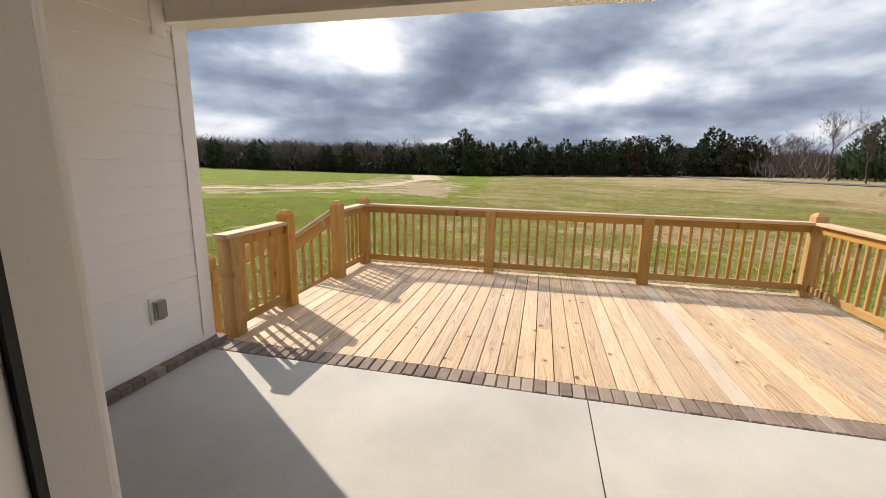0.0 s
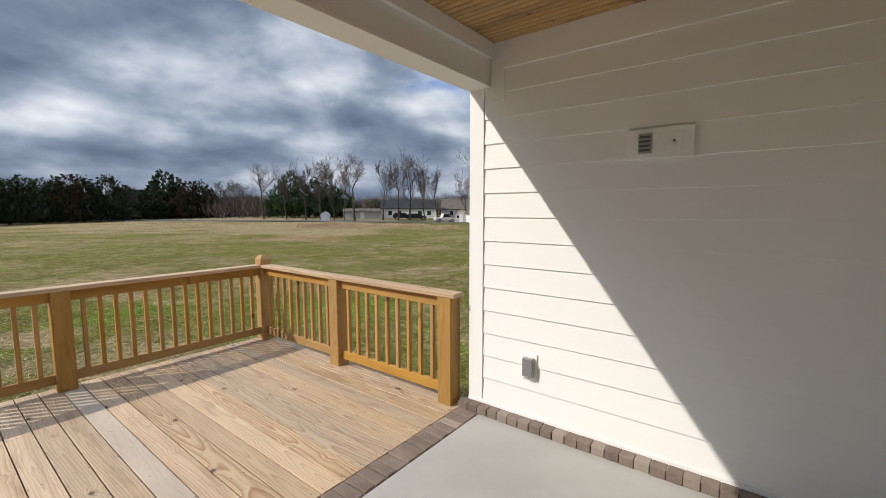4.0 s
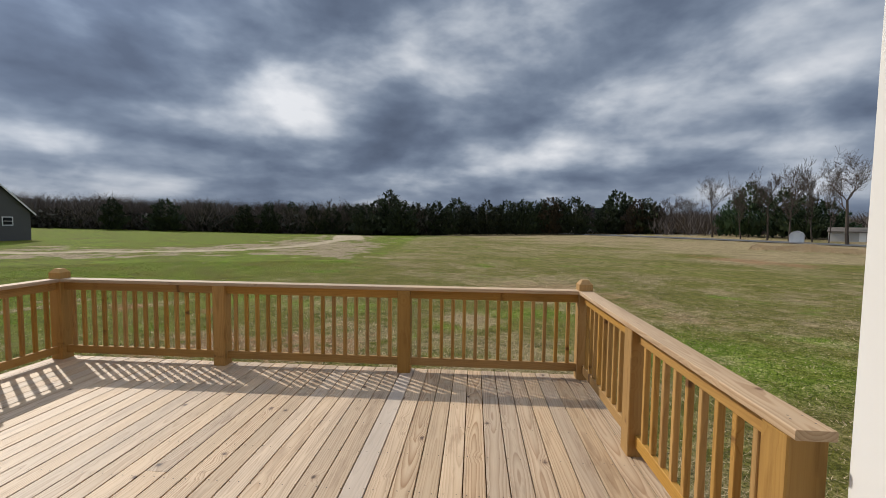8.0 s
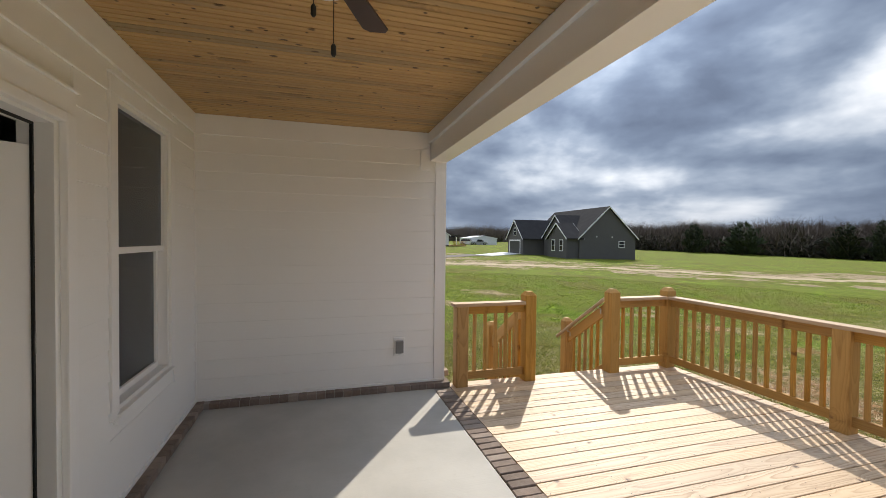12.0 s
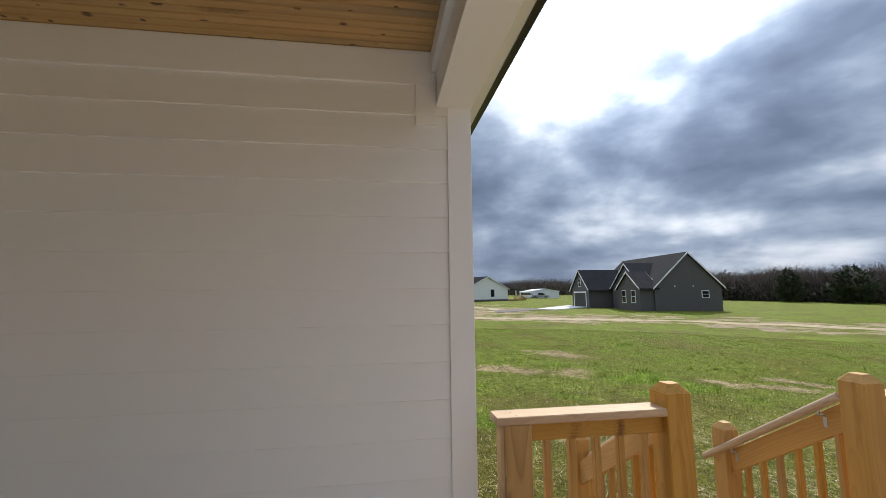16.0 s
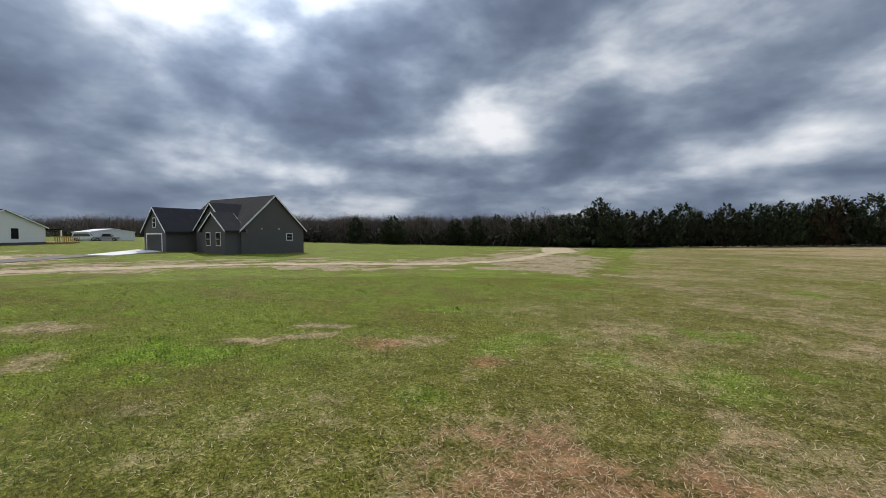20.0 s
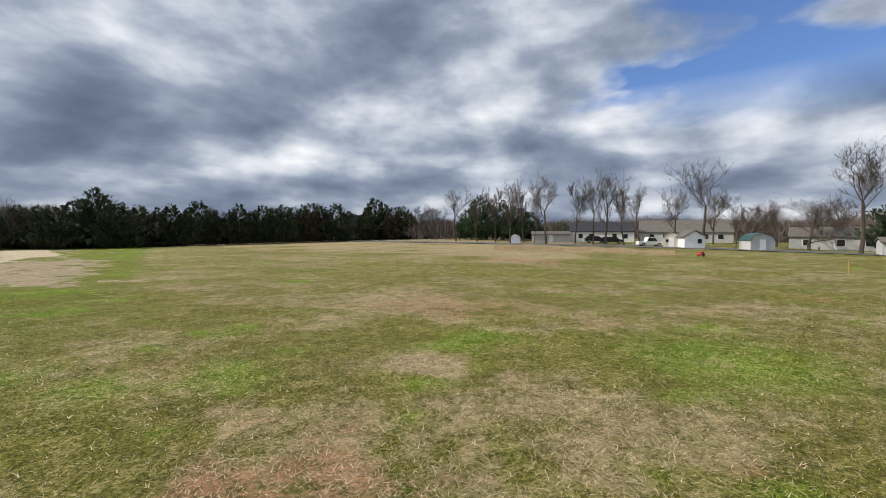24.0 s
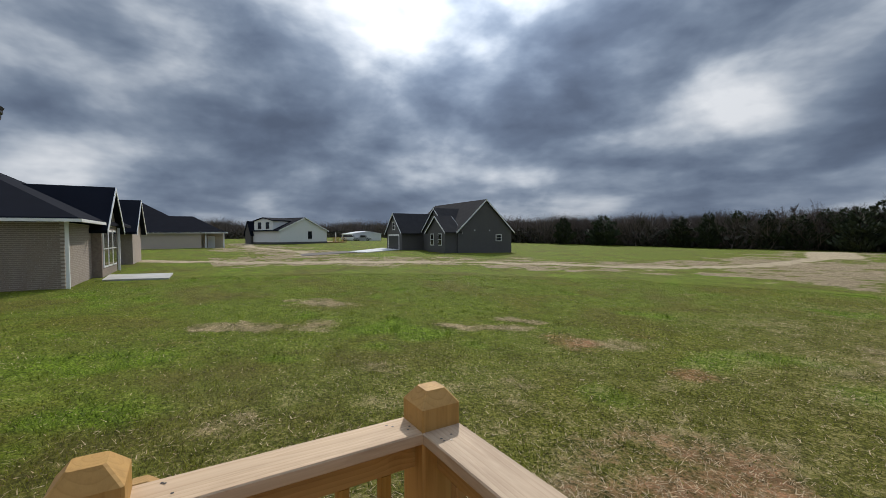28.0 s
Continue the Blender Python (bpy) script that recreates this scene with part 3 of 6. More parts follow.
def make_ground():
    k = 640
    t = np.linspace(-1, 1, k)
    line = 7.0 * np.sinh(t * math.log(2 * 1400 / 7.0))
    x, y = np.meshgrid(line - 0.0, line + 6.0, indexing="ij")
    z = ground_z(x, y) + 0.012 * field_noise(x, y, 2.3, 31) * (np.hypot(x, y) < 60) + 0.03 * field_noise(x, y, 0.35, 33) * (np.hypot(x, y) > 6)
    co = np.stack([x, y, z], -1).reshape(-1, 3)
    i = np.arange(k * k).reshape(k, k)
    quads = np.stack([i[:-1, :-1], i[1:, :-1], i[1:, 1:], i[:-1, 1:]], -1).reshape(-1, 4)
    me = bpy.data.meshes.new("ground")
    me.vertices.add(len(co))
    me.vertices.foreach_set("co", co.ravel())
    me.loops.add(quads.size)
    me.loops.foreach_set("vertex_index", quads.ravel())
    me.polygons.add(len(quads))
    me.polygons.foreach_set("loop_start", np.arange(len(quads)) * 4)
    me.polygons.foreach_set("use_smooth", np.ones(len(quads), bool))
    me.update(calc_edges=True)
    dry, soil, track, straw, lush = (v.ravel() for v in masks(x, y))
    one = np.ones_like(dry)
    for name, cols in (("cover", (dry, soil, lush, one)), ("bare", (track, straw, one, one))):
        at = me.color_attributes.new(name, "FLOAT_COLOR", "POINT")
        at.data.foreach_set("color", np.stack(cols, -1).astype(np.float32).ravel())
    me.materials.append(make_ground_material())
    tagged(new("ground", me), "rolling field of patchy green and straw-coloured grass", "ground", kind="structure")


make_ground()

# ---- house shell ----


def siding_mesh(length, exposure=0.1857):
    """One lap board along x, its bottom edge proud; outward is -y."""
    e, l = exposure, length / 2
    prof = [(0.0, -0.010), (-0.0125, -0.010), (-0.0145, -0.008), (-0.004, e), (0.0, e)]
    verts = [(s, *p) for s in (-l, l) for p in prof]
    k = len(prof)
    faces = [tuple(range(k)), tuple(range(2 * k - 1, k - 1, -1))] + [(i, k + i, k + (i + 1) % k, (i + 1) % k) for i in range(k)]
    return mesh_of("siding_board", verts, faces, SIDING)


def siding(wall, a, b, z0, z1, group=None, gaps=()):
    """Rows of lap boards on a wall from a to b (plan points, outside on the right going from a to b); gaps: stretches (s0, s1, z0, z1) left free."""
    a, b = Vector((*a, 0)), Vector((*b, 0))
    x = (b - a).normalized()
    L = (b - a).length
    y = Vector((0, 0, 1)).cross(x)
    m0 = Matrix((x, y, Vector((0, 0, 1)))).transposed().to_4x4()
    cache = {}
    z = z0
    while z < z1 - 0.02:
        free = [(0.0, L)]
        for s0, s1, g0, g1 in gaps:
            if g0 < z + 0.17 and g1 > z + 0.02:
                free = [q for p in free for q in ((p[0], min(p[1], s0)), (max(p[0], s1), p[1])) if q[1] - q[0] > 0.02]
        h = min(0.1857, z1 - z)
        for p, q in free:
            key = (round(q - p, 3), round(h, 3))
            if key not in cache:
                cache[key] = siding_mesh(q - p, h)
            m = m0.copy()
            m.translation = a + x * ((p + q) / 2) + Vector((0, 0, z))
            part("siding_board", cache[key], parent=wall, m=m)
        z += 0.1857


def shell(name, bm, mat, label=""):
    ob = part(name, bm, mat)
    return tagged(ob, label, name.split("_")[0], kind="structure")


T = 0.006  # how far the backing wall sits behind the siding
DX0, DX1, DZ1 = 1.955, 2.865, 2.2          # door opening
WX0, WX1, WZ0, WZ1 = 0.475, 1.395, 0.60, 2.50  # window opening in the back wall
wall_left = shell("wall_left", box(WL - 0.14, WL, WB - 0.14, FACE, 0.0, CEIL + 0.1), SIDING, "white lap-sided side wall of the porch")
wall_right = shell("wall_right", box(WR, WR + 0.14, WB - 0.14, FACE, 0.0, CEIL + 0.1), SIDING, "white lap-sided side wall of the porch")
bm = bmesh.new()
for x0, x1, z0, z1 in ((WL, WX0, 0, CEIL + 0.1), (WX0, WX1, 0, WZ0), (WX0, WX1, WZ1, CEIL + 0.1), (WX1, DX0, 0, CEIL + 0.1), (DX0, DX1, DZ1, CEIL + 0.1), (DX1, WR, 0, CEIL + 0.1)):
    box(x0, x1, WB - 0.14, WB, z0, z1, bm)
wall_back = shell("wall_back", bm, SIDING, "white lap-sided back wall of the porch")
HX0 = -6.3
bm = bmesh.new()
FW = ((-1.50, -0.62), (-5.2, -4.32))
xs = [HX0, FW[1][0], FW[1][1], FW[0][0], FW[0][1], WL]
for i, (x0, x1) in enumerate(zip(xs, xs[1:])):
    if i % 2:
        box(x0, x1, FACE - 0.14, FACE, -1.1, 0.62, bm), box(x0, x1, FACE - 0.14, FACE, 2.46, 3.1, bm)
    else:
        box(x0, x1, FACE - 0.14, FACE, -1.1, 3.1, bm)
wall_front = shell("wall_front", bm, SIDING, "white lap-sided rear wall of the house with windows")
shell("wall_front_far", box(WR + 0.0, 11.0, FACE - 0.14, FACE - 0.001, -1.1, 3.1), SIDING, "white wall of the house beyond the porch")
shell("wall_side", box(HX0 - 0.0, HX0 + 0.14, -9.0, FACE - 0.14, -1.1, 3.1), SIDING, "white side wall of the house")
shell("wall_side_far", box(10.86, 11.0, -9.0, FACE - 0.14, -1.1, 3.1), SIDING, "white side wall of the house")
shell("wall_street", box(HX0, 11.0, -9.14, -9.0, -1.1, 3.1), SIDING, "white street wall of the house")
shell("floor_inside", box(HX0 + 0.14, 10.86, -9.0, WB - 0.14, -0.1, -0.005), make_plain("oak floor", (0.2, 0.13, 0.07), 0.5), "plain wooden floor inside the house")
shell("ceiling_inside", box(HX0 + 0.14, 10.86, -9.0, WB - 0.14, 2.6, 2.7), INTERIOR, "plain ceiling inside the house")

siding(wall_left, (WL, WB), (WL, FACE - 0.107), 0.093, 2.669)
siding(wall_right, (WR, FACE - 0.107), (WR, WB), 0.093, 2.669)
siding(wall_back, (WR, WB), (WL, WB), 0.093, 2.669, gaps=((WR - WX1 - 0.1, WR - WX0 + 0.1, WZ0 - 0.03, WZ1 + 0.16), (WR - DX1 - 0.12, WR - DX0 + 0.12, 0, DZ1 + 0.17)))
siding(wall_front, (WL - 0.10, FACE), (HX0 + 0.1, FACE), 0.093, 2.9, gaps=tuple((WL - 0.10 - b - 0.1, WL - 0.10 - a + 0.1, 0.57, 2.62) for a, b in FW))

# ceiling boards run from the back wall to the beam, in one mesh, built along x and turned
bm = bmesh.new()
u = 0.0
rng = random.Random(4)
while u < WR - WL:
    u1 = min(u + 0.0535, WR - WL)
    x = 0.0
    while x < -0.05 - WB:
        x1 = min(-0.05 - WB, x + rng.uniform(1.6, 5.0))
        prism([(u + 0.0012, 0.006), (u + 0.006, -0.006), (u1 - 0.006, -0.006), (u1 - 0.0012, 0.006), (u1 - 0.0012, 0.018), (u + 0.0012, 0.018)], "x", x + 0.0004, x1 - 0.0004, bm)
        x = x1
    u = u1
ceiling = shell("ceiling", bm, CEILWOOD, "knotty stained pine board ceiling of the porch")
ceiling.matrix_world = pose(WR, WB, CEIL, 0, 0, 90)
shell("ceiling_deck", box(WL - 0.1, WR + 0.1, WB - 0.1, 0.1, CEIL + 0.02, CEIL + 0.05), INTERIOR, "plain boarding above the porch ceiling")

# front beam, two boards on the inner face
shell("beam", box(WL - 0.1, WR + 0.1, -0.03, FACE + 0.005, 2.57, 3.0), TRIM, "white boxed header beam over the porch opening")
trims = thing("trim", "white painted trim boards of the porch", "trim", kind="structure")


def trim(x0, x1, y0, y1, z0, z1, name="trim_board", bevel=0.003, parent=None, mat=None):
    return part(name, box(x0, x1, y0, y1, z0, z1, bevel=bevel), mat or TRIM, parent or trims)


trim(WL, WR, -0.045, -0.03, 2.56, 2.742)
trim(WL, WR, -0.075, -0.03, 2.744, CEIL - 0.008)
trim(WL, WR, -0.05, FACE + 0.03, 2.548, 2.57)
trim(WL, WL + 0.02, WB, -0.05, 2.669, CEIL - 0.007)
trim(WR - 0.02, WR, WB, -0.05, 2.669, CEIL - 0.007)
trim(WL + 0.02, WR - 0.02, WB, WB + 0.02, 2.669, CEIL - 0.007)
for x, s in ((WL, 1), (WR, -1)):   # corner boards
    a, b = sorted((x - 0.004 * s, x + 0.022 * s))
    trim(a, b, FACE - 0.107, FACE + 0.022, 0.068, 2.56)
    a, b = sorted((x - 0.12 * s, x - 0.004 * s))
    trim(a, b, FACE, FACE + 0.022, 0.068, EZ)
    a, b = sorted((x, x + 0.024 * s))
    trim(a, b, -0.16, -0.05, 2.44, 2.668)
    a, b = sorted((x, x + 0.02 * s))
    trim(a, b, WB, WB + 0.02, 0.068, 2.668)
trim(WL + 0.0, WL + 0.03, WB, FACE + 0.022, 0.056, 0.082)
trim(WR - 0.03, WR, WB, FACE + 0.022, 0.056, 0.082)
trim(WL + 0.03, DX0 - 0.13, WB, WB + 0.03, 0.056, 0.082)
trim(DX1 + 0.13, WR - 0.03, WB, WB + 0.03, 0.056, 0.082)

# eave: soffit, fascia, gutter, roof
shell("soffit", box(HX0 - 0.2, 11.2, FACE + 0.03, 0.44, EZ, EZ + 0.02), SOFFIT, "cream soffit under the eave")
shell("frieze", box(HX0, 11.0, FACE + 0.001, FACE + 0.03, EZ - 0.14, EZ + 0.02), TRIM, "white frieze board under the soffit")
shell("fascia", box(HX0 - 0.2, 11.2, 0.44, 0.46, EZ - 0.01, EZ + 0.15), GUTTER, "dark fascia along the eave")
gut = [(0.462, 0.15), (0.462, 0.04), (0.51, 0.035), (0.53, 0.07), (0.535, 0.12), (0.552, 0.135), (0.552, 0.16), (0.542, 0.16), (0.542, 0.143), (0.525, 0.128), (0.517, 0.075), (0.502, 0.047), (0.472, 0.05), (0.472, 0.15)]
tagged(part("gutter", prism([(p, EZ + q) for p, q in gut], "x", HX0 - 0.2, 11.2), GUTTER), "dark bronze metal gutter along the eave", "gutter", kind="structure")
tagged(part("roof", prism([(0.5, EZ + 0.15), (-4.5, 5.85), (-9.6, EZ + 0.15), (-9.6, EZ + 0.23), (-4.5, 5.95), (0.54, EZ + 0.23)], "x", HX0 - 0.3, 11.3), SHINGLE), "dark shingled gable roof of the house", "roof", kind="structure")
for x0, x1 in ((HX0, HX0 + 0.14), (10.86, 11.0)):
    tagged(part("gable_wall", prism([(0.17, 3.1), (-4.5, 5.8), (-9.14, 3.1)], "x", x0, x1), SIDING), "white gable wall", "wall", kind="structure")

# ---- porch floor ----
JX = 2.914
patio = thing("floor", "grey broomed concrete porch floor with a control joint", "floor", kind="structure")
part("slab", box(WL, JX - 0.004, WB, -0.012, -0.3, 0.0, bevel=0.003), CONCRETE, patio)
part("slab", box(JX + 0.004, WR, WB, -0.012, -0.3, 0.0, bevel=0.003), CONCRETE, patio)
part("joint", box(JX - 0.004, JX + 0.004, WB, -0.012, -0.3, -0.01), DARK, patio)
shell("bed", box(WL - 0.1, WR + 0.1, -0.012, 0.19, -0.3, -0.012), MORTAR, "mortar bed under the brick border")


def brick_mesh(w, l, h, c=0.006):
    bm = box(-w / 2, w / 2, -l / 2, l / 2, -h / 2, h / 2)
    bmesh.ops.bevel(bm, geom=list(bm.edges), offset=c, segments=1, affect="EDGES")
    me = bpy.data.meshes.new("brick")
    bm.to_mesh(me)
    bm.free()
    me.materials.append(BRICK)
    return me


rng = random.Random(11)
border = thing("brick_border", "brown brick border between concrete porch and wooden deck", "border", kind="structure")
shared = [brick_mesh(0.080 + 0.002 * k, 0.188, 0.06) for k in range(3)]
x = -0.0705
while x < 5.85:
    part("brick", shared[rng.randrange(3)], parent=border, m=pose(x + 0.04, 0.09 + rng.uniform(-0.003, 0.003), -0.026 + rng.uniform(-0.003, 0.003), rng.uniform(-1, 1), rng.uniform(-1, 1), rng.uniform(-1.5, 1.5)))
    x += 0.0905
ledge = thing("brick_ledge", "row of brown bricks along the foot of the porch walls", "ledge", kind="structure")
shared = [brick_mesh(0.0845 + 0.0015 * k, 0.13, 0.060, 0.004) for k in range(3)]
for x, turn in ((WL + 0.045, 90), (WR - 0.05, 90)):
    y = FACE + 0.02
    while y > WB + 0.12:
        part("brick", shared[rng.randrange(3)], parent=ledge, m=pose(x + rng.uniform(-0.003, 0.003), y, 0.030 + rng.uniform(-0.002, 0.002), rng.uniform(-1, 1), rng.uniform(-1, 1), 90 + rng.uniform(-1.5, 1.5)))
        y -= 0.0905
x = WL + 0.06
while x < WR:
    if not DX0 - 0.16 < x < DX1 + 0.16:
        part("brick", shared[rng.randrange(3)], parent=ledge, m=pose(x, WB + 0.035 + rng.uniform(-0.003, 0.003), 0.030, 0, rng.uniform(-1, 1), rng.uniform(-1.5, 1.5)))
    x += 0.0905
bm = box(WL, WL + 0.10, WB, FACE + 0.05, 0, 0.055)
box(WR - 0.10, WR, WB, FACE + 0.05, 0, 0.055, bm)
box(WL + 0.10, DX0 - 0.12, WB, WB + 0.09, 0, 0.055, bm)
box(DX1 + 0.12, WR - 0.10, WB, WB + 0.11, 0, 0.055, bm)
part("mortar", bm, MORTAR, ledge)

# ---- deck ----
RX0, RX1, RY = -0.155, 5.855, 3.235     # railing lines
deck = thing("floor_deck", "new pine plank deck with nail heads and one grey plank", "deck", kind="structure")
x = -0.2695
rng = random.Random(5)
while x < RX1 + 0.03:
    grey = abs(x + 0.071 - 3.96) < 0.07
    spans = ((0.19, 1.216), (1.22, 3.32)) if abs(x + 0.071 - 2.623) < 0.07 else ((0.19, 3.32),)
    for y0, y1 in spans:
        part("deck_board", lumber(y1 - y0, 0.1415, 0.032, GREYWOOD if grey else DECKWOOD, 0.003), parent=deck, m=Matrix.Translation((x + 0.071, (y0 + y1) / 2, -0.016 + rng.uniform(-0.0015, 0.0015))) @ pose(0, 0, 0, rng.choice((0, 180)), 0, rng.choice((90, -90))))
    x += 0.1485
for y0, y1, x0, x1 in ((3.28, 3.318, -0.24, RX1 + 0.09),):
    part("rim_joist", box(x0, x1, y0, y1, -0.28, -0.034), RAILWOOD, deck)
for x0 in (-0.24, RX1 + 0.05):
    part("rim_joist", box(x0, x0 + 0.038, 0.19, 3.28, -0.28, -0.034), RAILWOOD, deck)
for i in range(7):
    part("joist", box(-0.2, RX1 + 0.05, 0.3 + i * 0.42, 0.338 + i * 0.42, -0.27, -0.034), RAILWOOD, deck)
for x in (-0.1, 2.0, 4.0, 5.8):
    part("support_post", box(x - 0.07, x + 0.07, 2.9, 3.04, -1.3, -0.27), RAILWOOD, deck)

RT = 0.948      # top of the railing's cap
PS = 0.14       # posts


def rail_run(parent, a, b, cap_a=0.0, cap_b=0.0, n=None, cap=True):
    """Top rail, cap board, bottom rail and balusters between two posts' centres a and b, in plan."""
    a, b = Vector((*a, 0)), Vector((*b, 0))
    x = (b - a).normalized()
    p, q = a + x * PS / 2, b - x * PS / 2
    L = (q - p).length
    up = Vector((0, 0, 1))
    board("top_rail", p + up * (RT - 0.085), q + up * (RT - 0.085), 0.038, 0.092, RAILWOOD, parent)
    board("bottom_rail", p + up * 0.115, q + up * 0.115, 0.038, 0.089, RAILWOOD, parent)
    n = n or max(2, round(L / 0.138) - 1)
    for i in range(n):
        c = p + x * (L * (i + 0.75) / (n + 0.5))
        board("baluster", c + up * 0.1605, c + up * (RT - 0.132), 0.036, 0.036, RAILWOOD, parent, up=x)


def cap_board(parent, a, b):
    up = Vector((0, 0, RT - 0.019))
    board("cap_board", Vector((*a, 0)) + up, Vector((*b, 0)) + up, 0.14, 0.038, CAPWOOD, parent)


YA, YB, YC, YH = 0.31, 1.165, 2.355, 1.765
XE, XF = 1.82, 3.925
UT = RT - 0.039     # top of posts under the cap
front = thing("deck_railing", "pine railing with square balusters along the deck's long edge", "railing", "deck railings")
post(RX0, RY, -0.04, 1.062, PS, front)
post(RX1, RY, -0.04, 1.062, PS, front)
for x in (XE, XF):
    post(x, RY, 0.0, UT, PS, front, cap=False)
for a, b in ((RX0, XE), (XE, XF), (XF, RX1)):
    rail_run(front, (a, RY), (b, RY), n=14 if b - a < 2.05 else 15)
cap_board(front, (RX0 + PS / 2, RY), (XF, RY))
cap_board(front, (XF + 0.001, RY), (RX1 - PS / 2, RY))
right = thing("deck_railing", "pine railing with square balusters ending at the house wall", "railing", "deck railings")
for y in (YA, YH):
    post(RX1, y, 0.0, UT, PS, right, cap=False)
rail_run(right, (RX1, YA), (RX1, YH), n=9)
rail_run(right, (RX1, YH), (RX1, RY), n=9)
cap_board(right, (RX1, YA - 0.10), (RX1, RY - PS / 2))
left = thing("deck_railing", "short pine railing beside the deck stairs and house wall", "railing", "deck railings")
post(RX0, YA, 0.0, UT, PS, left, cap=False)
post(RX0, YB, 0.0, 1.062, PS, left)
rail_run(left, (RX0, YA), (RX0, YB), n=5)
cap_board(left, (RX0, YA - 0.10), (RX0, YB - PS / 2))
left2 = thing("deck_railing", "short pine railing between stair post and deck corner", "railing", "deck railings")
post(RX0, YC, 0.0, 1.062, PS, left2)
rail_run(left2, (RX0, YC), (RX0, RY), n=5)
cap_board(left2, (RX0, YC + PS / 2), (RX0, RY - PS / 2))

# stairs down to the lawn
stairs = thing("deck_stairs", "pine stairs from the deck down to the lawn", "stairs")
SX = RX0 - 0.085
for i in range(4):
    z = -0.19 * (i + 1)
    part("riser", box(SX - 0.27 * i - 0.02, SX - 0.27 * i, YB + 0.05, YC - 0.05, z, z + 0.155), DECKWOOD, stairs)
    if i < 3:
        board("tread", (SX - 0.27 * i - 0.155, YB + 0.03, z - 0.019), (SX - 0.27 * i - 0.155, YC - 0.03, z - 0.019), 0.27, 0.038, DECKWOOD, stairs)
for y in (YB + 0.05, YC - 0.088):
    part("stringer", prism([(SX - 0.02, -0.21), (SX - 0.02, -0.45), (SX - 0.85, -1.02), (SX - 0.98, -1.02), (SX - 0.98, -0.80)], "y", y, y + 0.038), RAILWOOD, stairs)
LX = -1.165
for y in (YB - 0.045, YC):
    rail = thing("stair_railing", "sloping pine stair railing with a rounded handrail", "railing", "stair railings")
    post(LX, y, -1.05, 0.51, 0.13, rail)
    x0, x1 = RX0 - 0.07, LX - 0.03
    top = lambda x: 0.855 + (x - x0) * 0.66
    d = -1 if y == YC else 1
    a, b = Vector((x0, y + d * 0.062, top(x0) + 0.07)), Vector((x1 - 0.13, y + d * 0.062, top(x1 - 0.13) + 0.07))
    bm = bmesh.new()
    bmesh.ops.create_cone(bm, cap_ends=True, segments=14, radius1=0.025, radius2=0.025, depth=(b - a).length, matrix=pose(0, 0, 0, 0, 90))
    part("handrail", bm, CAPWOOD, rail, "rounded pine handrail", m=Matrix.Translation((a + b) / 2) @ (b - a).to_track_quat("X", "Z").to_matrix().to_4x4())
    for x in (x0 - 0.13, x1 + 0.15):
        br = part("bracket", box(x - 0.012, x + 0.012, y + d * 0.019 - 0.003, y + d * 0.019 + 0.003, top(x) - 0.06, top(x) + 0.0), STEEL, rail, "small metal handrail bracket")
        part("bracket_arm", box(x - 0.005, x + 0.005, min(y + d * 0.022, y + d * 0.066), max(y + d * 0.022, y + d * 0.066), top(x) + 0.008, top(x) + 0.018, bevel=0.002), STEEL, br)
        part("bracket_arm", box(x - 0.005, x + 0.005, y + d * 0.062 - 0.005, y + d * 0.062 + 0.005, top(x) + 0.018, top(x) + 0.05), STEEL, br)
    board("top_rail", (x0, y, top(x0) - 0.04), (x1 + 0.03, y, top(x1 + 0.03) - 0.04), 0.038, 0.14, RAILWOOD, rail)
    board("bottom_rail", (x0, y, top(x0) - 0.80), (x1 + 0.1, y, top(x1 + 0.1) - 0.80), 0.038, 0.089, RAILWOOD, rail)
    for i in range(6):
        x = x0 - 0.075 - i * 0.135
        board("baluster", (x, y, top(x) - 0.76), (x, y, top(x) - 0.11), 0.036, 0.036, RAILWOOD, rail, up=(1, 0, 0))

# ---- porch fittings ----


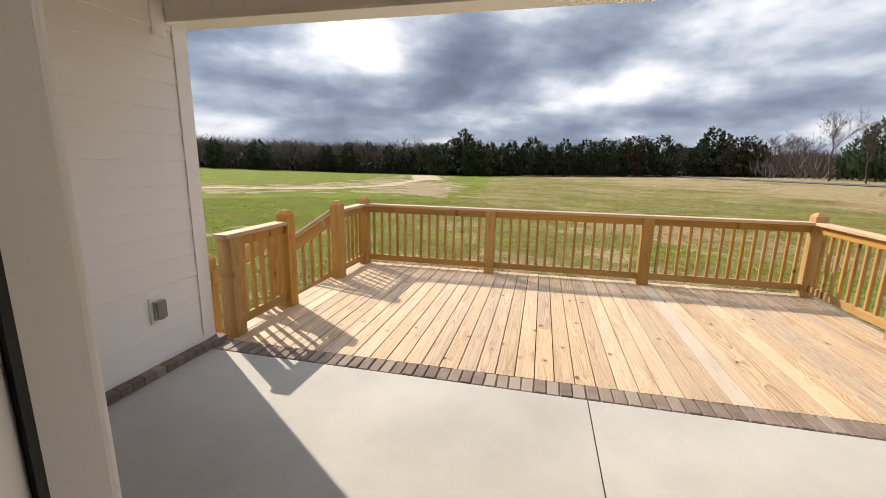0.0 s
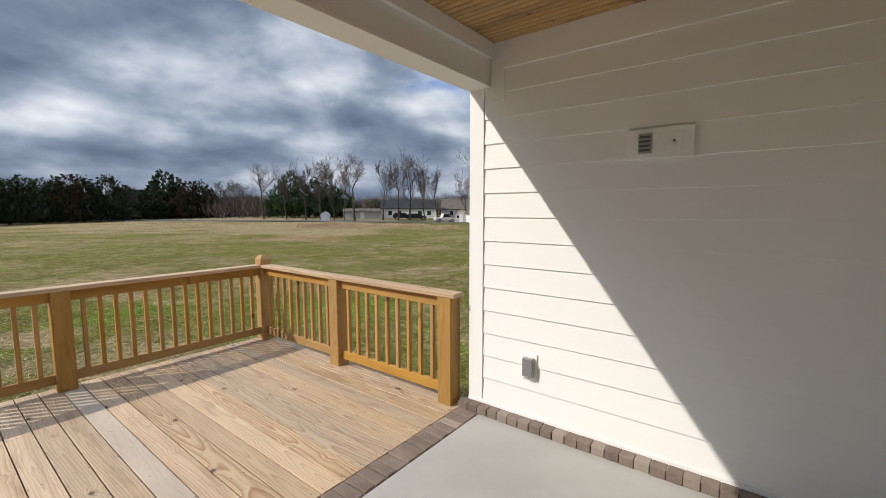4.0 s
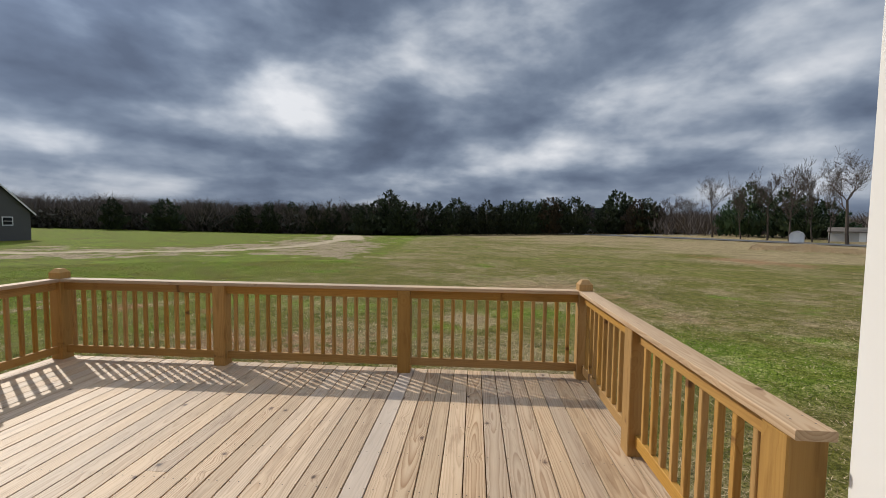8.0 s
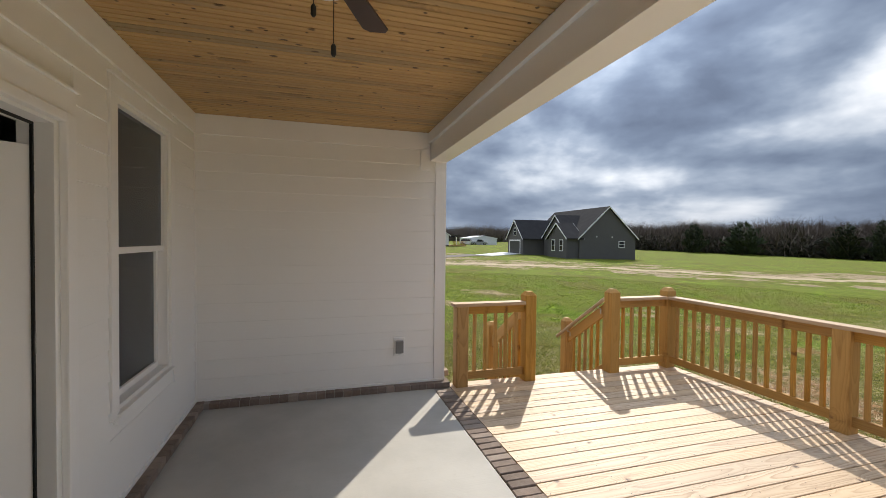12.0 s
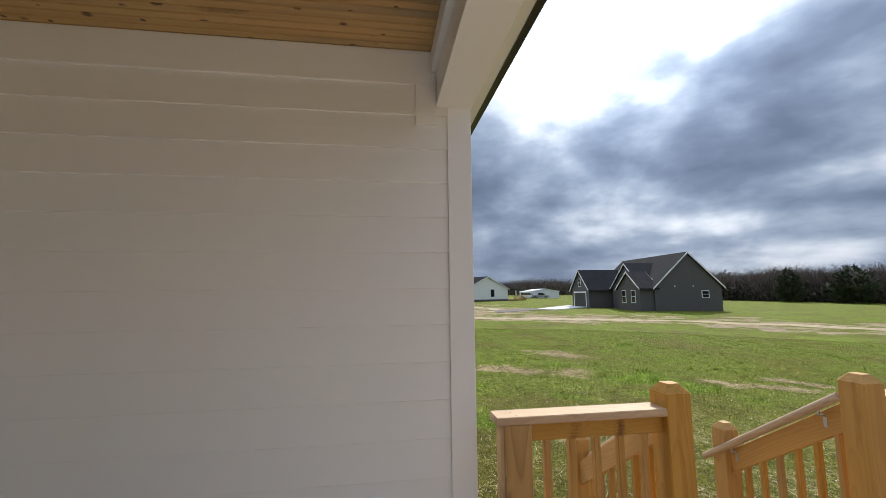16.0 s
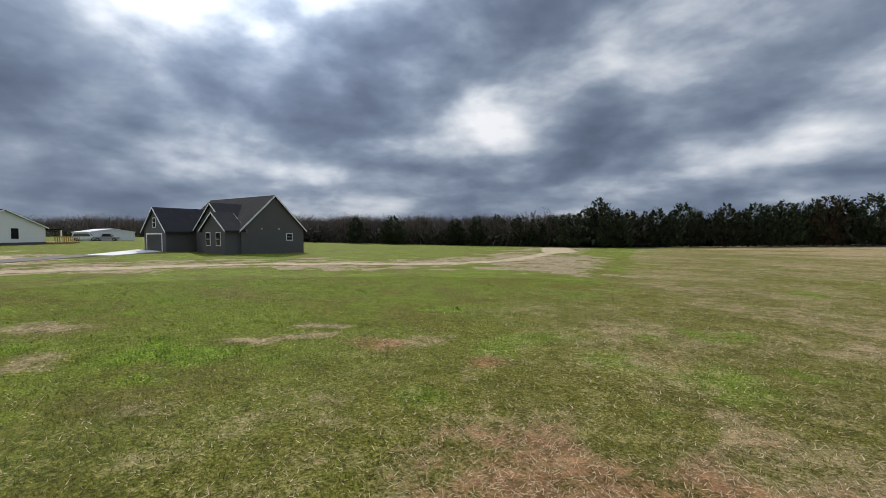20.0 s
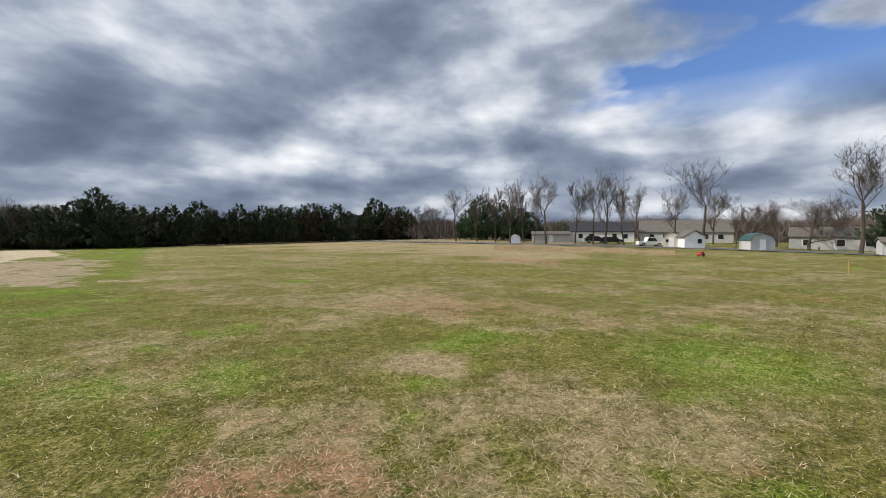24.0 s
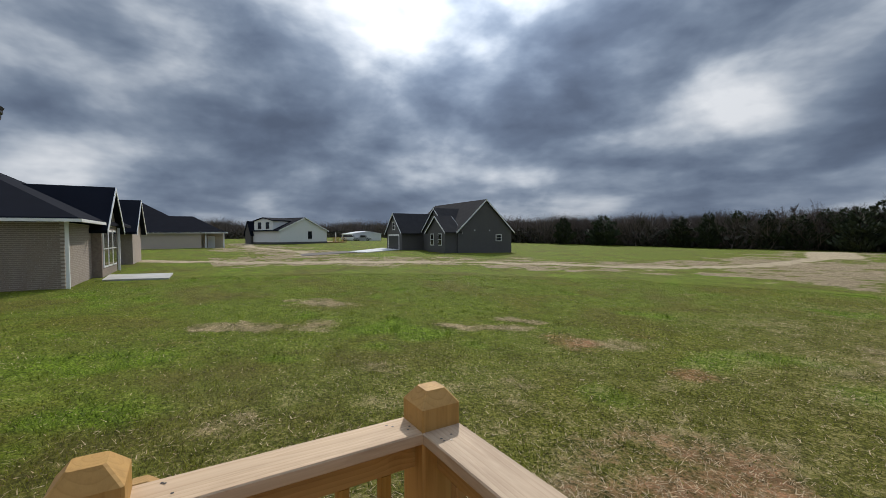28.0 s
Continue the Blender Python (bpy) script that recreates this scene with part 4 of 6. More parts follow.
def window_unit(name, x0, x1, z0, z1, y, label, mid=1.575):
    """A double-hung window in an opening of a wall whose outer face is y and looks to +y."""
    w = thing(name, label, "window", kind="structure", at=((x0 + x1) / 2, y, z0))
    loc = lambda *b: box(b[0] - w.location.x, b[1] - w.location.x, b[2] - y, b[3] - y, b[4] - z0, b[5] - z0, bevel=0.003)
    f = part("window_frame", loc(x0, x0 + 0.036, y - 0.12, y + 0.004, z0, z1), TRIM, w)
    for b in ((x1 - 0.036, x1, z0, z1), (x0 + 0.036, x1 - 0.036, z1 - 0.036, z1), (x0 + 0.036, x1 - 0.036, z0, z0 + 0.036)):
        part("window_frame", loc(b[0], b[1], y - 0.12, y + 0.004, b[2], b[3]), TRIM, w)
    part("meeting_rail", loc(x0 + 0.036, x1 - 0.036, y - 0.06, y - 0.015, mid - 0.02, mid + 0.022), TRIM, w)
    up = part("upper_sash", loc(x0 + 0.036, x0 + 0.05, y - 0.045, y - 0.02, mid, z1 - 0.036), TRIM, w)
    part("upper_sash", loc(x1 - 0.05, x1 - 0.036, y - 0.045, y - 0.02, mid, z1 - 0.036), TRIM, w)
    for a, b in ((x0 + 0.036, x0 + 0.075), (x1 - 0.075, x1 - 0.036)):
        part("lower_sash", loc(a, b, y - 0.095, y - 0.06, z0 + 0.036, mid), TRIM, w)
    part("lower_sash", loc(x0 + 0.075, x1 - 0.075, y - 0.095, y - 0.06, z0 + 0.036, z0 + 0.08), TRIM, w)
    p = part("pane", loc(x0 + 0.05, x1 - 0.05, y - 0.038, y - 0.034, mid + 0.02, z1 - 0.036), GLASS, w)
    q = part("pane", loc(x0 + 0.075, x1 - 0.075, y - 0.082, y - 0.078, z0 + 0.08, mid), GLASS, w)
    part("insect_screen", loc(x0 + 0.04, x1 - 0.04, y - 0.1005, y - 0.099, z0 + 0.04, mid), SCREEN, w)
    for a, b, c, d in ((x0 - 0.09, x0, z0 - 0.02, z1 + 0.0), (x1, x1 + 0.09, z0 - 0.02, z1 + 0.0), (x0 - 0.09, x1 + 0.09, z1 + 0.0, z1 + 0.10), (x0 - 0.03, x1 + 0.03, z0 - 0.06, z0 - 0.0)):
        part("casing", loc(a, b, y, y + 0.022, c, d), TRIM, w)
    part("drip_cap", loc(x0 - 0.10, x1 + 0.10, y, y + 0.036, z1 + 0.10, z1 + 0.115), TRIM, w)
    part("window_sill", loc(x0 - 0.03, x1 + 0.03, y - 0.02, y + 0.04, z0 - 0.012, z0 + 0.008), TRIM, w)
    return w


window_unit("window_1", WX0, WX1, WZ0, WZ1, WB, "white double-hung window with dark glass on the porch")
window_unit("window_2", FW[0][0], FW[0][1], 0.62, 2.46, FACE, "white double-hung window reflecting the cloudy sky")
window_unit("window_3", FW[1][0], FW[1][1], 0.62, 2.46, FACE, "white double-hung window near the house corner")

# door, left open inward
door = thing("door_1", "white glazed porch door with inner blinds, half open", "door", kind="structure", at=(DX0 + 0.02, WB - 0.08, 0.12))
frame_parts = thing("door_frame", "white door frame with moulded casing and black weatherstrip", "door frame", kind="structure", at=(DX0, WB, 0.1))
for x0, x1, z0, z1 in ((-0.0, 0.022, 0, DZ1 - 0.1), (DX1 - DX0 - 0.022, DX1 - DX0, 0, DZ1 - 0.1), (0.022, DX1 - DX0 - 0.022, DZ1 - 0.122, DZ1 - 0.1)):
    part("jamb", box(x0, x1, -0.14, 0.0, z0, z1, bevel=0.002), TRIM, frame_parts)
for x0, x1, z0, z1 in ((-0.065, -0.012, -0.09, DZ1 - 0.055), (DX1 - DX0 + 0.012, DX1 - DX0 + 0.065, -0.09, DZ1 - 0.055), (-0.012, DX1 - DX0 + 0.012, DZ1 - 0.105, DZ1 - 0.055)):
    part("brickmould", box(x0, x1, 0.0, 0.036, z0, z1, bevel=0.008), TRIM, frame_parts)
for x0, x1, z0, z1 in ((-0.12, -0.065, -0.09, DZ1 - 0.055), (DX1 - DX0 + 0.065, DX1 - DX0 + 0.12, -0.09, DZ1 - 0.055), (-0.12, DX1 - DX0 + 0.12, DZ1 - 0.055, DZ1 + 0.06)):
    part("casing", box(x0, x1, 0.0, 0.022, z0, z1, bevel=0.003), TRIM, frame_parts)
part("drip_cap", box(-0.13, DX1 - DX0 + 0.13, 0, 0.036, DZ1 + 0.06, DZ1 + 0.075, bevel=0.003), TRIM, frame_parts)
for x in (0.022, DX1 - DX0 - 0.034):
    part("weatherstrip", box(x, x + 0.012, -0.085, -0.075, 0, DZ1 - 0.122), DARK, frame_parts)
part("weatherstrip", box(0.03, DX1 - DX0 - 0.03, -0.085, -0.075, DZ1 - 0.134, DZ1 - 0.122), DARK, frame_parts)
part("threshold", box(0.0, DX1 - DX0, -0.16, 0.05, -0.1, 0.015, bevel=0.004), STEEL, frame_parts)
LW, LH = 0.84, DZ1 - 0.245
for x0, x1, z0, z1 in ((0.0, 0.12, 0, LH), (LW - 0.12, LW, 0, LH), (0.12, LW - 0.12, 0, 0.24), (0.12, LW - 0.12, LH - 0.15, LH)):
    part("stile", box(x0, x1, -0.045, 0.0, z0, z1, bevel=0.003), TRIM, door)
for x0, x1, z0, z1 in ((0.12, 0.15, 0.24, LH - 0.15), (LW - 0.15, LW - 0.12, 0.24, LH - 0.15), (0.15, LW - 0.15, 0.24, 0.27), (0.15, LW - 0.15, LH - 0.18, LH - 0.15)):
    part("glazing_bead", box(x0, x1, -0.035, 0.012, z0, z1, bevel=0.006), TRIM, door)
part("pane", box(0.15, LW - 0.15, -0.014, -0.010, 0.27, LH - 0.18), GLASS, door)
bm = bmesh.new()
for i in range(120):
    z = 0.28 + i * (LH - 0.47) / 120
    v = [bm.verts.new(p) for p in ((0.152, -0.018, z), (LW - 0.152, -0.018, z), (LW - 0.152, -0.026, z + 0.0105), (0.152, -0.026, z + 0.0105))]
    bm.faces.new(v)
part("blinds", bm, make_plain("grey blind slats", (0.27, 0.27, 0.26), 0.5), door, "closed grey blind slats between the panes")
bm = bmesh.new()
bmesh.ops.create_uvsphere(bm, u_segments=16, v_segments=10, radius=0.028, matrix=Matrix.Translation((LW - 0.065, 0.055, 0.86)))
bmesh.ops.create_cone(bm, cap_ends=True, segments=16, radius1=0.03, radius2=0.026, depth=0.012, matrix=pose(LW - 0.065, 0.006, 0.86, 90))
bmesh.ops.create_cone(bm, cap_ends=True, segments=10, radius1=0.011, radius2=0.011, depth=0.05, matrix=pose(LW - 0.065, 0.03, 0.86, 90))
part("door_knob", bm, DARK, door, "dark metal door knob")
for z in (0.2, 1.0, LH - 0.22):
    part("hinge", box(-0.012, 0.004, -0.012, 0.006, z, z + 0.1, bevel=0.002), STEEL, door)
door.rotation_euler = (0, 0, radians(-55))

# ceiling fan
FANX, FANY = 2.72, -1.225
fan = thing("ceiling_fan", "dark bronze ceiling fan with white glass light and pull chains", "ceiling fan", at=(FANX, FANY, CEIL - 0.006))
WHITEGLASS = make_plain("frosted white glass", (0.82, 0.81, 0.78), 0.35, strength=0.0)


def lathe(profile, segments=28):
    bm = bmesh.new()
    rings = [[bm.verts.new((r * math.cos(a), r * math.sin(a), z)) for a in (2 * math.pi * i / segments for i in range(segments))] for r, z in profile]
    for p, q in zip(rings, rings[1:]):
        for i in range(segments):
            bm.faces.new((p[i], p[(i + 1) % segments], q[(i + 1) % segments], q[i]))
    bm.faces.new(rings[0][::-1])
    bm.faces.new(rings[-1])
    bmesh.ops.recalc_face_normals(bm, faces=bm.faces)
    for f in bm.faces:
        f.smooth = len(f.verts) == 4
    return bm


part("canopy", lathe([(0.068, 0.0), (0.066, -0.02), (0.045, -0.05), (0.02, -0.055)]), BROWN, fan)
part("downrod", lathe([(0.014, -0.05), (0.014, -0.09)], 12), BROWN, fan)
part("motor_housing", lathe([(0.03, -0.08), (0.085, -0.088), (0.112, -0.11), (0.115, -0.16), (0.09, -0.182), (0.07, -0.19)]), BROWN, fan)
part("light_bowl", lathe([(0.07, -0.188), (0.104, -0.195), (0.113, -0.215), (0.107, -0.255), (0.08, -0.285), (0.04, -0.297), (0.004, -0.30)]), WHITEGLASS, fan, "white frosted glass light bowl")
for i in range(4):
    a = radians(153 + 90 * i)
    t = Matrix.Rotation(a, 4, "Z") @ Matrix.Translation((0, 0, -0.165)) @ Matrix.Rotation(radians(11), 4, "X")
    bm = prism([(0.17, -0.05), (0.53, -0.068), (0.56, -0.045), (0.57, 0.04), (0.54, 0.068), (0.17, 0.05)], "z", -0.004, 0.004)
    bmesh.ops.transform(bm, matrix=t, verts=bm.verts)
    blade = part("blade", bm, BROWN, fan)
    bm = prism([(0.09, -0.018), (0.2, -0.03), (0.25, -0.03), (0.25, 0.03), (0.2, 0.03), (0.09, 0.018)], "z", 0.0045, 0.010)
    bmesh.ops.transform(bm, matrix=t, verts=bm.verts)
    part("blade_arm", bm, GUTTER, blade)
for x, y, z in ((0.118, -0.038, -0.41), (0.121, 0.028, -0.535)):
    bm = box(x - 0.0015, x + 0.0015, y - 0.0015, y + 0.0015, z, -0.175)
    box(0.09, x + 0.0015, y - 0.0015, y + 0.0015, -0.175, -0.172, bm)
    ch = part("pull_chain", bm, GUTTER, fan)
    bm = lathe([(0.004, 0.0), (0.009, -0.008), (0.0095, -0.035), (0.005, -0.042)], 12)
    bmesh.ops.translate(bm, vec=(x, y, z), verts=bm.verts)
    part("chain_pull", bm, DARK, ch)


def outlet(x, y, z, side, label):
    ob = thing("outdoor_outlet", label, "outlet", "porch outlets", at=(x, y, z))
    s = side
    bx = lambda a, b, *r: box(min(a * s, b * s), max(a * s, b * s), *r, bevel=0.004)
    part("mounting_block", bx(0.004, 0.022, -0.062, 0.062, -0.10, 0.10), TRIM, ob)
    part("box", bx(0.022, 0.05, -0.043, 0.043, -0.072, 0.072), STEEL, ob)
    part("cover", bx(0.05, 0.064, -0.04, 0.04, -0.062, 0.068), make_plain("grey cover", (0.2, 0.2, 0.2), 0.4), ob)
    part("hinge", bx(0.05, 0.06, -0.02, 0.02, -0.075, -0.064), STEEL, ob)


outlet(WL, -0.386, 0.475, 1, "grey weatherproof outlet cover low on the white wall")
outlet(WR, -0.405, 0.457, -1, "grey weatherproof outlet cover on the sunlit white wall")
panel = thing("media_panel", "white mounting board with grey vent and cable plate", "wall panel", at=(WR, -1.22, 2.022))
part("board", box(-0.034, -0.004, -0.18, 0.18, -0.088, 0.088, bevel=0.003), TRIM, panel)
v = part("vent_box", box(-0.046, -0.034, 0.04, 0.115, -0.058, 0.06, bevel=0.003), STEEL, panel, "grey metal vent box")
for i in range(4):
    part("louvre", box(-0.052, -0.046, 0.048, 0.107, -0.045 + i * 0.026, -0.032 + i * 0.026), make_plain("dark louvre", (0.1, 0.1, 0.1), 0.5) if i == 0 else bpy.data.materials["dark louvre"], v)
part("cable_plate", box(-0.041, -0.034, -0.115, -0.041, -0.052, 0.057, bevel=0.003), TRIM, panel)
part("socket", box(-0.047, -0.041, -0.084, -0.073, 0.0, 0.011, bevel=0.002), DARK, panel)
lampm, n = material("lamp glow")
n.add("ShaderNodeOutputMaterial", Surface=n.add("ShaderNodeEmission", Color=(1.0, 0.85, 0.55, 1), Strength=6.0))
flood = thing("floodlight", "small lit floodlight under the soffit at the house corner", "light", at=(HX0 + 0.05, 0.33, EZ))
for s in (-0.06, 0.06):
    bm = lathe([(0.018, 0.0), (0.03, -0.03), (0.042, -0.07)], 14)
    bmesh.ops.transform(bm, matrix=Matrix.Translation((s, 0.02, -0.02)) @ Matrix.Rotation(radians(35), 4, "X"), verts=bm.verts)
    h = part("lamp_head", bm, TRIM, flood)
    bm = lathe([(0.036, -0.0705), (0.03, -0.078)], 14)
    bmesh.ops.transform(bm, matrix=Matrix.Translation((s, 0.02, -0.02)) @ Matrix.Rotation(radians(35), 4, "X"), verts=bm.verts)
    part("bulb", bm, lampm, h)
part("base", lathe([(0.05, 0.0), (0.05, -0.02), (0.02, -0.03)], 16), TRIM, flood)

# bricks of the house's foundation below the siding
bm = bmesh.new()
rng = random.Random(8)
for row in range(12):
    z = 0.03 - row * 0.075
    x = WL - 0.05 - (0.1 if row % 2 else 0)
    while x > HX0:
        box(max(x - 0.195, HX0), x, FACE, FACE + 0.085 + rng.uniform(0, 0.004), z - 0.06, z + 0.004, bm)
        x -= 0.205
foundation = shell("foundation", box(HX0 - 0.01, WL - 0.3, FACE, FACE + 0.078, -1.1, 0.03), MORTAR, "brown brick foundation along the house wall")
tagged(part("brick_courses", bm, BRICK, foundation), kind="stuff")
vent = part("foundation_vent", box(-5.78, -5.48, FACE + 0.07, FACE + 0.098, -0.58, -0.42, bevel=0.004), DARK, foundation, "dark louvred crawl space vent")
for k in range(4):
    part("louvre", box(-5.76, -5.50, FACE + 0.098, FACE + 0.104, -0.565 + 0.036 * k, -0.55 + 0.036 * k), GUTTER, vent)
shared = [brick_mesh(0.078 + 0.003 * k, 0.14, 0.07, 0.006) for k in range(3)]
x = WL - 0.2
while x > HX0:
    part("brick", shared[rng.randrange(3)], parent=foundation, m=pose(x, FACE + 0.06, 0.07, 6 + rng.uniform(-1, 1), rng.uniform(-1, 1), rng.uniform(-1.5, 1.5)))
    x -= 0.0905

# nail heads of the deck, too small to pick apart
bm = bmesh.new()
x = -0.235
rng = random.Random(9)
while x < RX1 + 0.08:
    for i in range(8):
        yy = 0.23 if i == 0 else 0.32 + (i - 0) * 0.42
        if yy < 3.3:
            for s in (0.03, 0.11):
                cx, cy = x + s + rng.uniform(-0.006, 0.006), yy + rng.uniform(-0.006, 0.006)
                vs = [bm.verts.new((cx + 0.0045 * math.cos(a), cy + 0.0045 * math.sin(a), 0.0022)) for a in (0, 1.05, 2.09, 3.14, 4.19, 5.24)]
                bm.faces.new(vs)
    x += 0.1428
for cx, cy in [(RX0, y) for y in (YA, YB - 0.12, YC + 0.12, RY - 0.12)] + [(RX1, y) for y in (YA, YH, RY - 0.12)] + [(x, RY) for x in (RX0 + 0.12, XE, XF - 0.03, XF + 0.03, RX1 - 0.12)]:
    for k in range(4):
        px, py = cx + rng.uniform(-0.045, 0.045), cy + rng.uniform(-0.045, 0.045)
        bm.faces.new([bm.verts.new((px + 0.0045 * math.cos(a), py + 0.0045 * math.sin(a), RT + 0.001)) for a in (0, 1.05, 2.09, 3.14, 4.19, 5.24)])
tagged(part("nail_heads", bm, make_plain("dull nails", (0.10, 0.085, 0.07), 0.5, 0.6), deck), kind="stuff")

# ---- plants ----
BARK = make_plain("grey bark", (0.085, 0.07, 0.058), 0.95, bump_scale=6.0, strength=0.5, vary=0.35)
TWIG = make_plain("grey-brown twigs", (0.105, 0.085, 0.072), 0.95, bump_scale=3.0, strength=0.0, vary=0.35)


def make_leaf(name, a, b):
    m, n = material(name)
    r = n.add("ShaderNodeNewGeometry", 8)
    o = n.add("ShaderNodeObjectInfo", 5)
    col = n.mix(r, a, b)
    col = n.add("ShaderNodeHueSaturation", Color=col, Value=n.math("ADD", 0.75, n.math("MULTIPLY", o, 0.5)), Hue=n.math("ADD", 0.48, n.math("MULTIPLY", o, 0.03)))
    return finish(m, n, col, 0.9)


CEDAR = make_leaf("cedar needles", (0.012, 0.020, 0.008), (0.045, 0.062, 0.022))
PINE = make_leaf("pine needles", (0.018, 0.038, 0.016), (0.06, 0.10, 0.04))
RUSTY = make_leaf("rusty cedar needles", (0.03, 0.025, 0.010), (0.09, 0.065, 0.028))


def tri_mesh(name, v, mat, smooth_normals=False):
    """Separate triangles from an array of shape (n, 3, 3)."""
    v = np.asarray(v, np.float32)
    k = len(v)
    me = bpy.data.meshes.new(name)
    me.vertices.add(3 * k)
    me.vertices.foreach_set("co", v.ravel())
    me.loops.add(3 * k)
    me.loops.foreach_set("vertex_index", np.arange(3 * k, dtype=np.int32))
    me.polygons.add(k)
    me.polygons.foreach_set("loop_start", np.arange(k, dtype=np.int32) * 3)
    me.update(calc_edges=True)
    me.materials.append(mat)
    return me


def tubes(name, segs, mat):
    verts, faces = [], []
    for p, q, r0, r1 in segs:
        d = (q - p).normalized()
        a = d.orthogonal().normalized()
        b = d.cross(a)
        k = 6 if r0 > 0.012 else 3
        base = len(verts)
        for c, r in ((p, r0), (q, r1)):
            for i in range(k):
                t = 2 * math.pi * i / k
                verts.append(c + (a * math.cos(t) + b * math.sin(t)) * r)
        for i in range(k):
            faces.append((base + i, base + (i + 1) % k, base + k + (i + 1) % k, base + k + i))
    return mesh_of(name, verts, faces, mat)


def bare_tree(seed, spread=0.8, first=0.28, levels=5, trunk_r=0.021):
    """Meshes of a leafless tree one metre high: trunk with limbs, and twigs."""
    rng = random.Random(seed)
    big, small = [], []

    def grow(p, d, length, r, level):
        n = 4 if level < 3 else 3
        for i in range(n):
            wob = Vector((rng.gauss(0, 1), rng.gauss(0, 1), rng.gauss(0, 0.5))) * (0.10 if level == 0 else 0.2)
            d = (d + wob + Vector((0, 0, 0.06 if level else 0.12))).normalized()
            q = p + d * (length / n)
            r1 = r * (0.86 if level < 2 else 0.78)
            (big if level < 2 else small).append((p, q, r, r1))
            p, r = q, r1
            if level < levels - 1 and (level > 0 or i >= 0):
                kids = (2 if i == n - 1 else 1) if level else (1 if i < n - 1 else 3)
                if level == 0 and p.z < first:
                    continue
                for k in range(kids + (1 if rng.random() < 0.2 else 0)):
                    side = Vector((rng.gauss(0, 1), rng.gauss(0, 1), rng.uniform(-0.2, 0.6))).normalized()
                    grow(p, (d * 0.75 + side * spread).normalized(), length * rng.uniform(0.45, 0.72), r * rng.uniform(0.45, 0.68), level + 1)

    grow(Vector((0, 0, 0)), Vector((rng.gauss(0, 0.05), rng.gauss(0, 0.05), 1)), 0.55, trunk_r, 0)
    top = max(s[1].z for s in small)
    sc = 1 / top
    f = lambda L: [(a * sc, b * sc, max(r0, 0.0009), max(r1, 0.0007)) for a, b, r0, r1 in L]
    twigs = tubes("crown", f(small), TWIG)
    tris = []
    for p, q, r0, r1 in f(small):     # sprays of fine twigs along the outer branches
        for k in range(2):
            a = p.lerp(q, rng.random())
            d = ((q - p).normalized() * 0.8 + Vector((rng.gauss(0, 0.6), rng.gauss(0, 0.6), rng.gauss(0.25, 0.5)))).normalized() * rng.uniform(0.025, 0.06)
            s = d.orthogonal().normalized() * 0.0006
            tris.append((a - s, a + s, a + d))
    sprays = tri_mesh("twigs", np.array(tris), TWIG)
    bm = bmesh.new()
    bm.from_mesh(twigs)
    bm.from_mesh(sprays)
    bm.to_mesh(twigs)
    bm.free()
    bpy.data.meshes.remove(sprays)
    return tubes("trunk", f(big), BARK), twigs


BARE = [bare_tree(s, sp, fi) for s, sp, fi in ((1, 0.66, 0.25), (2, 0.72, 0.3), (3, 0.62, 0.2), (5, 0.7, 0.35), (8, 0.6, 0.15), (13, 0.8, 0.2))]
BUSHY = [bare_tree(s, 0.95, 0.1, 5, 0.026) for s in (21, 22, 23)]


def cedar_mesh(seed, mat, width=0.27, count=1500, ragged=0.25):
    """Crown of an evergreen one metre high, of many small clumps."""
    rng = np.random.RandomState(seed)
    h = rng.beta(1.15, 1.7, count)
    lobes = 1 + ragged * np.sin(h * rng.uniform(14, 20) + rng.uniform(0, 6)) + 0.16 * rng.randn(count)
    prof = width * np.clip(np.minimum(1.0, (1.03 - h) * 1.9), 0, 1) ** 0.62 * np.minimum(1, 0.6 + h * 3)
    a = rng.uniform(0, 2 * math.pi, count)
    azl = 1 + 0.25 * np.sin(a * 3 + h * 9 + rng.uniform(0, 6))
    r = prof * lobes * azl * np.sqrt(rng.uniform(0.25, 1, count))
    c = np.stack([r * np.cos(a), r * np.sin(a), 0.04 + h * 0.96], -1)
    out = np.stack([np.cos(a), np.sin(a), 0.5 + 0.9 * rng.rand(count)], -1)
    s = (0.035 + 0.035 * rng.rand(count))[:, None] * (1.15 - 0.6 * h)[:, None]
    side = rng.randn(count, 3)
    tip = c + out * s * 1.3
    return tri_mesh("crown", np.stack([c - side * s * 0.5, c + side * s * 0.5 + out * s * 0.2, tip], 1), mat)


CEDARS = [cedar_mesh(k, CEDAR, 0.24 + 0.03 * (k % 4), 1500) for k in range(6)] + [cedar_mesh(9, RUSTY, 0.3)]
PINES = [cedar_mesh(31 + k, PINE, 0.36, 1700, 0.4) for k in range(2)]
TRUNK = mesh_of("trunk", [(r * math.cos(t), r * math.sin(t), z) for r, z in ((0.016, 0.0), (0.004, 0.85)) for t in (0, 1.05, 2.1, 3.14, 4.19, 5.24)], [(i, (i + 1) % 6, 6 + (i + 1) % 6, 6 + i) for i in range(6)], BARK)


def swing(ob, degrees):
    """Turns a far thing clockwise about the deck's corner."""
    at = Matrix.Translation((0.85, 3.0, 0))
    here = Matrix.LocRotScale(ob.location, ob.rotation_euler, ob.scale)
    ob.matrix_world = at @ Matrix.Rotation(radians(-degrees), 4, "Z") @ at.inverted() @ here
    return ob


def polar(az, d):
    a = radians(az + FAR_TURN)
    return 0.85 + d * math.sin(a), 3.0 + d * math.cos(a)


EYE = 1.56


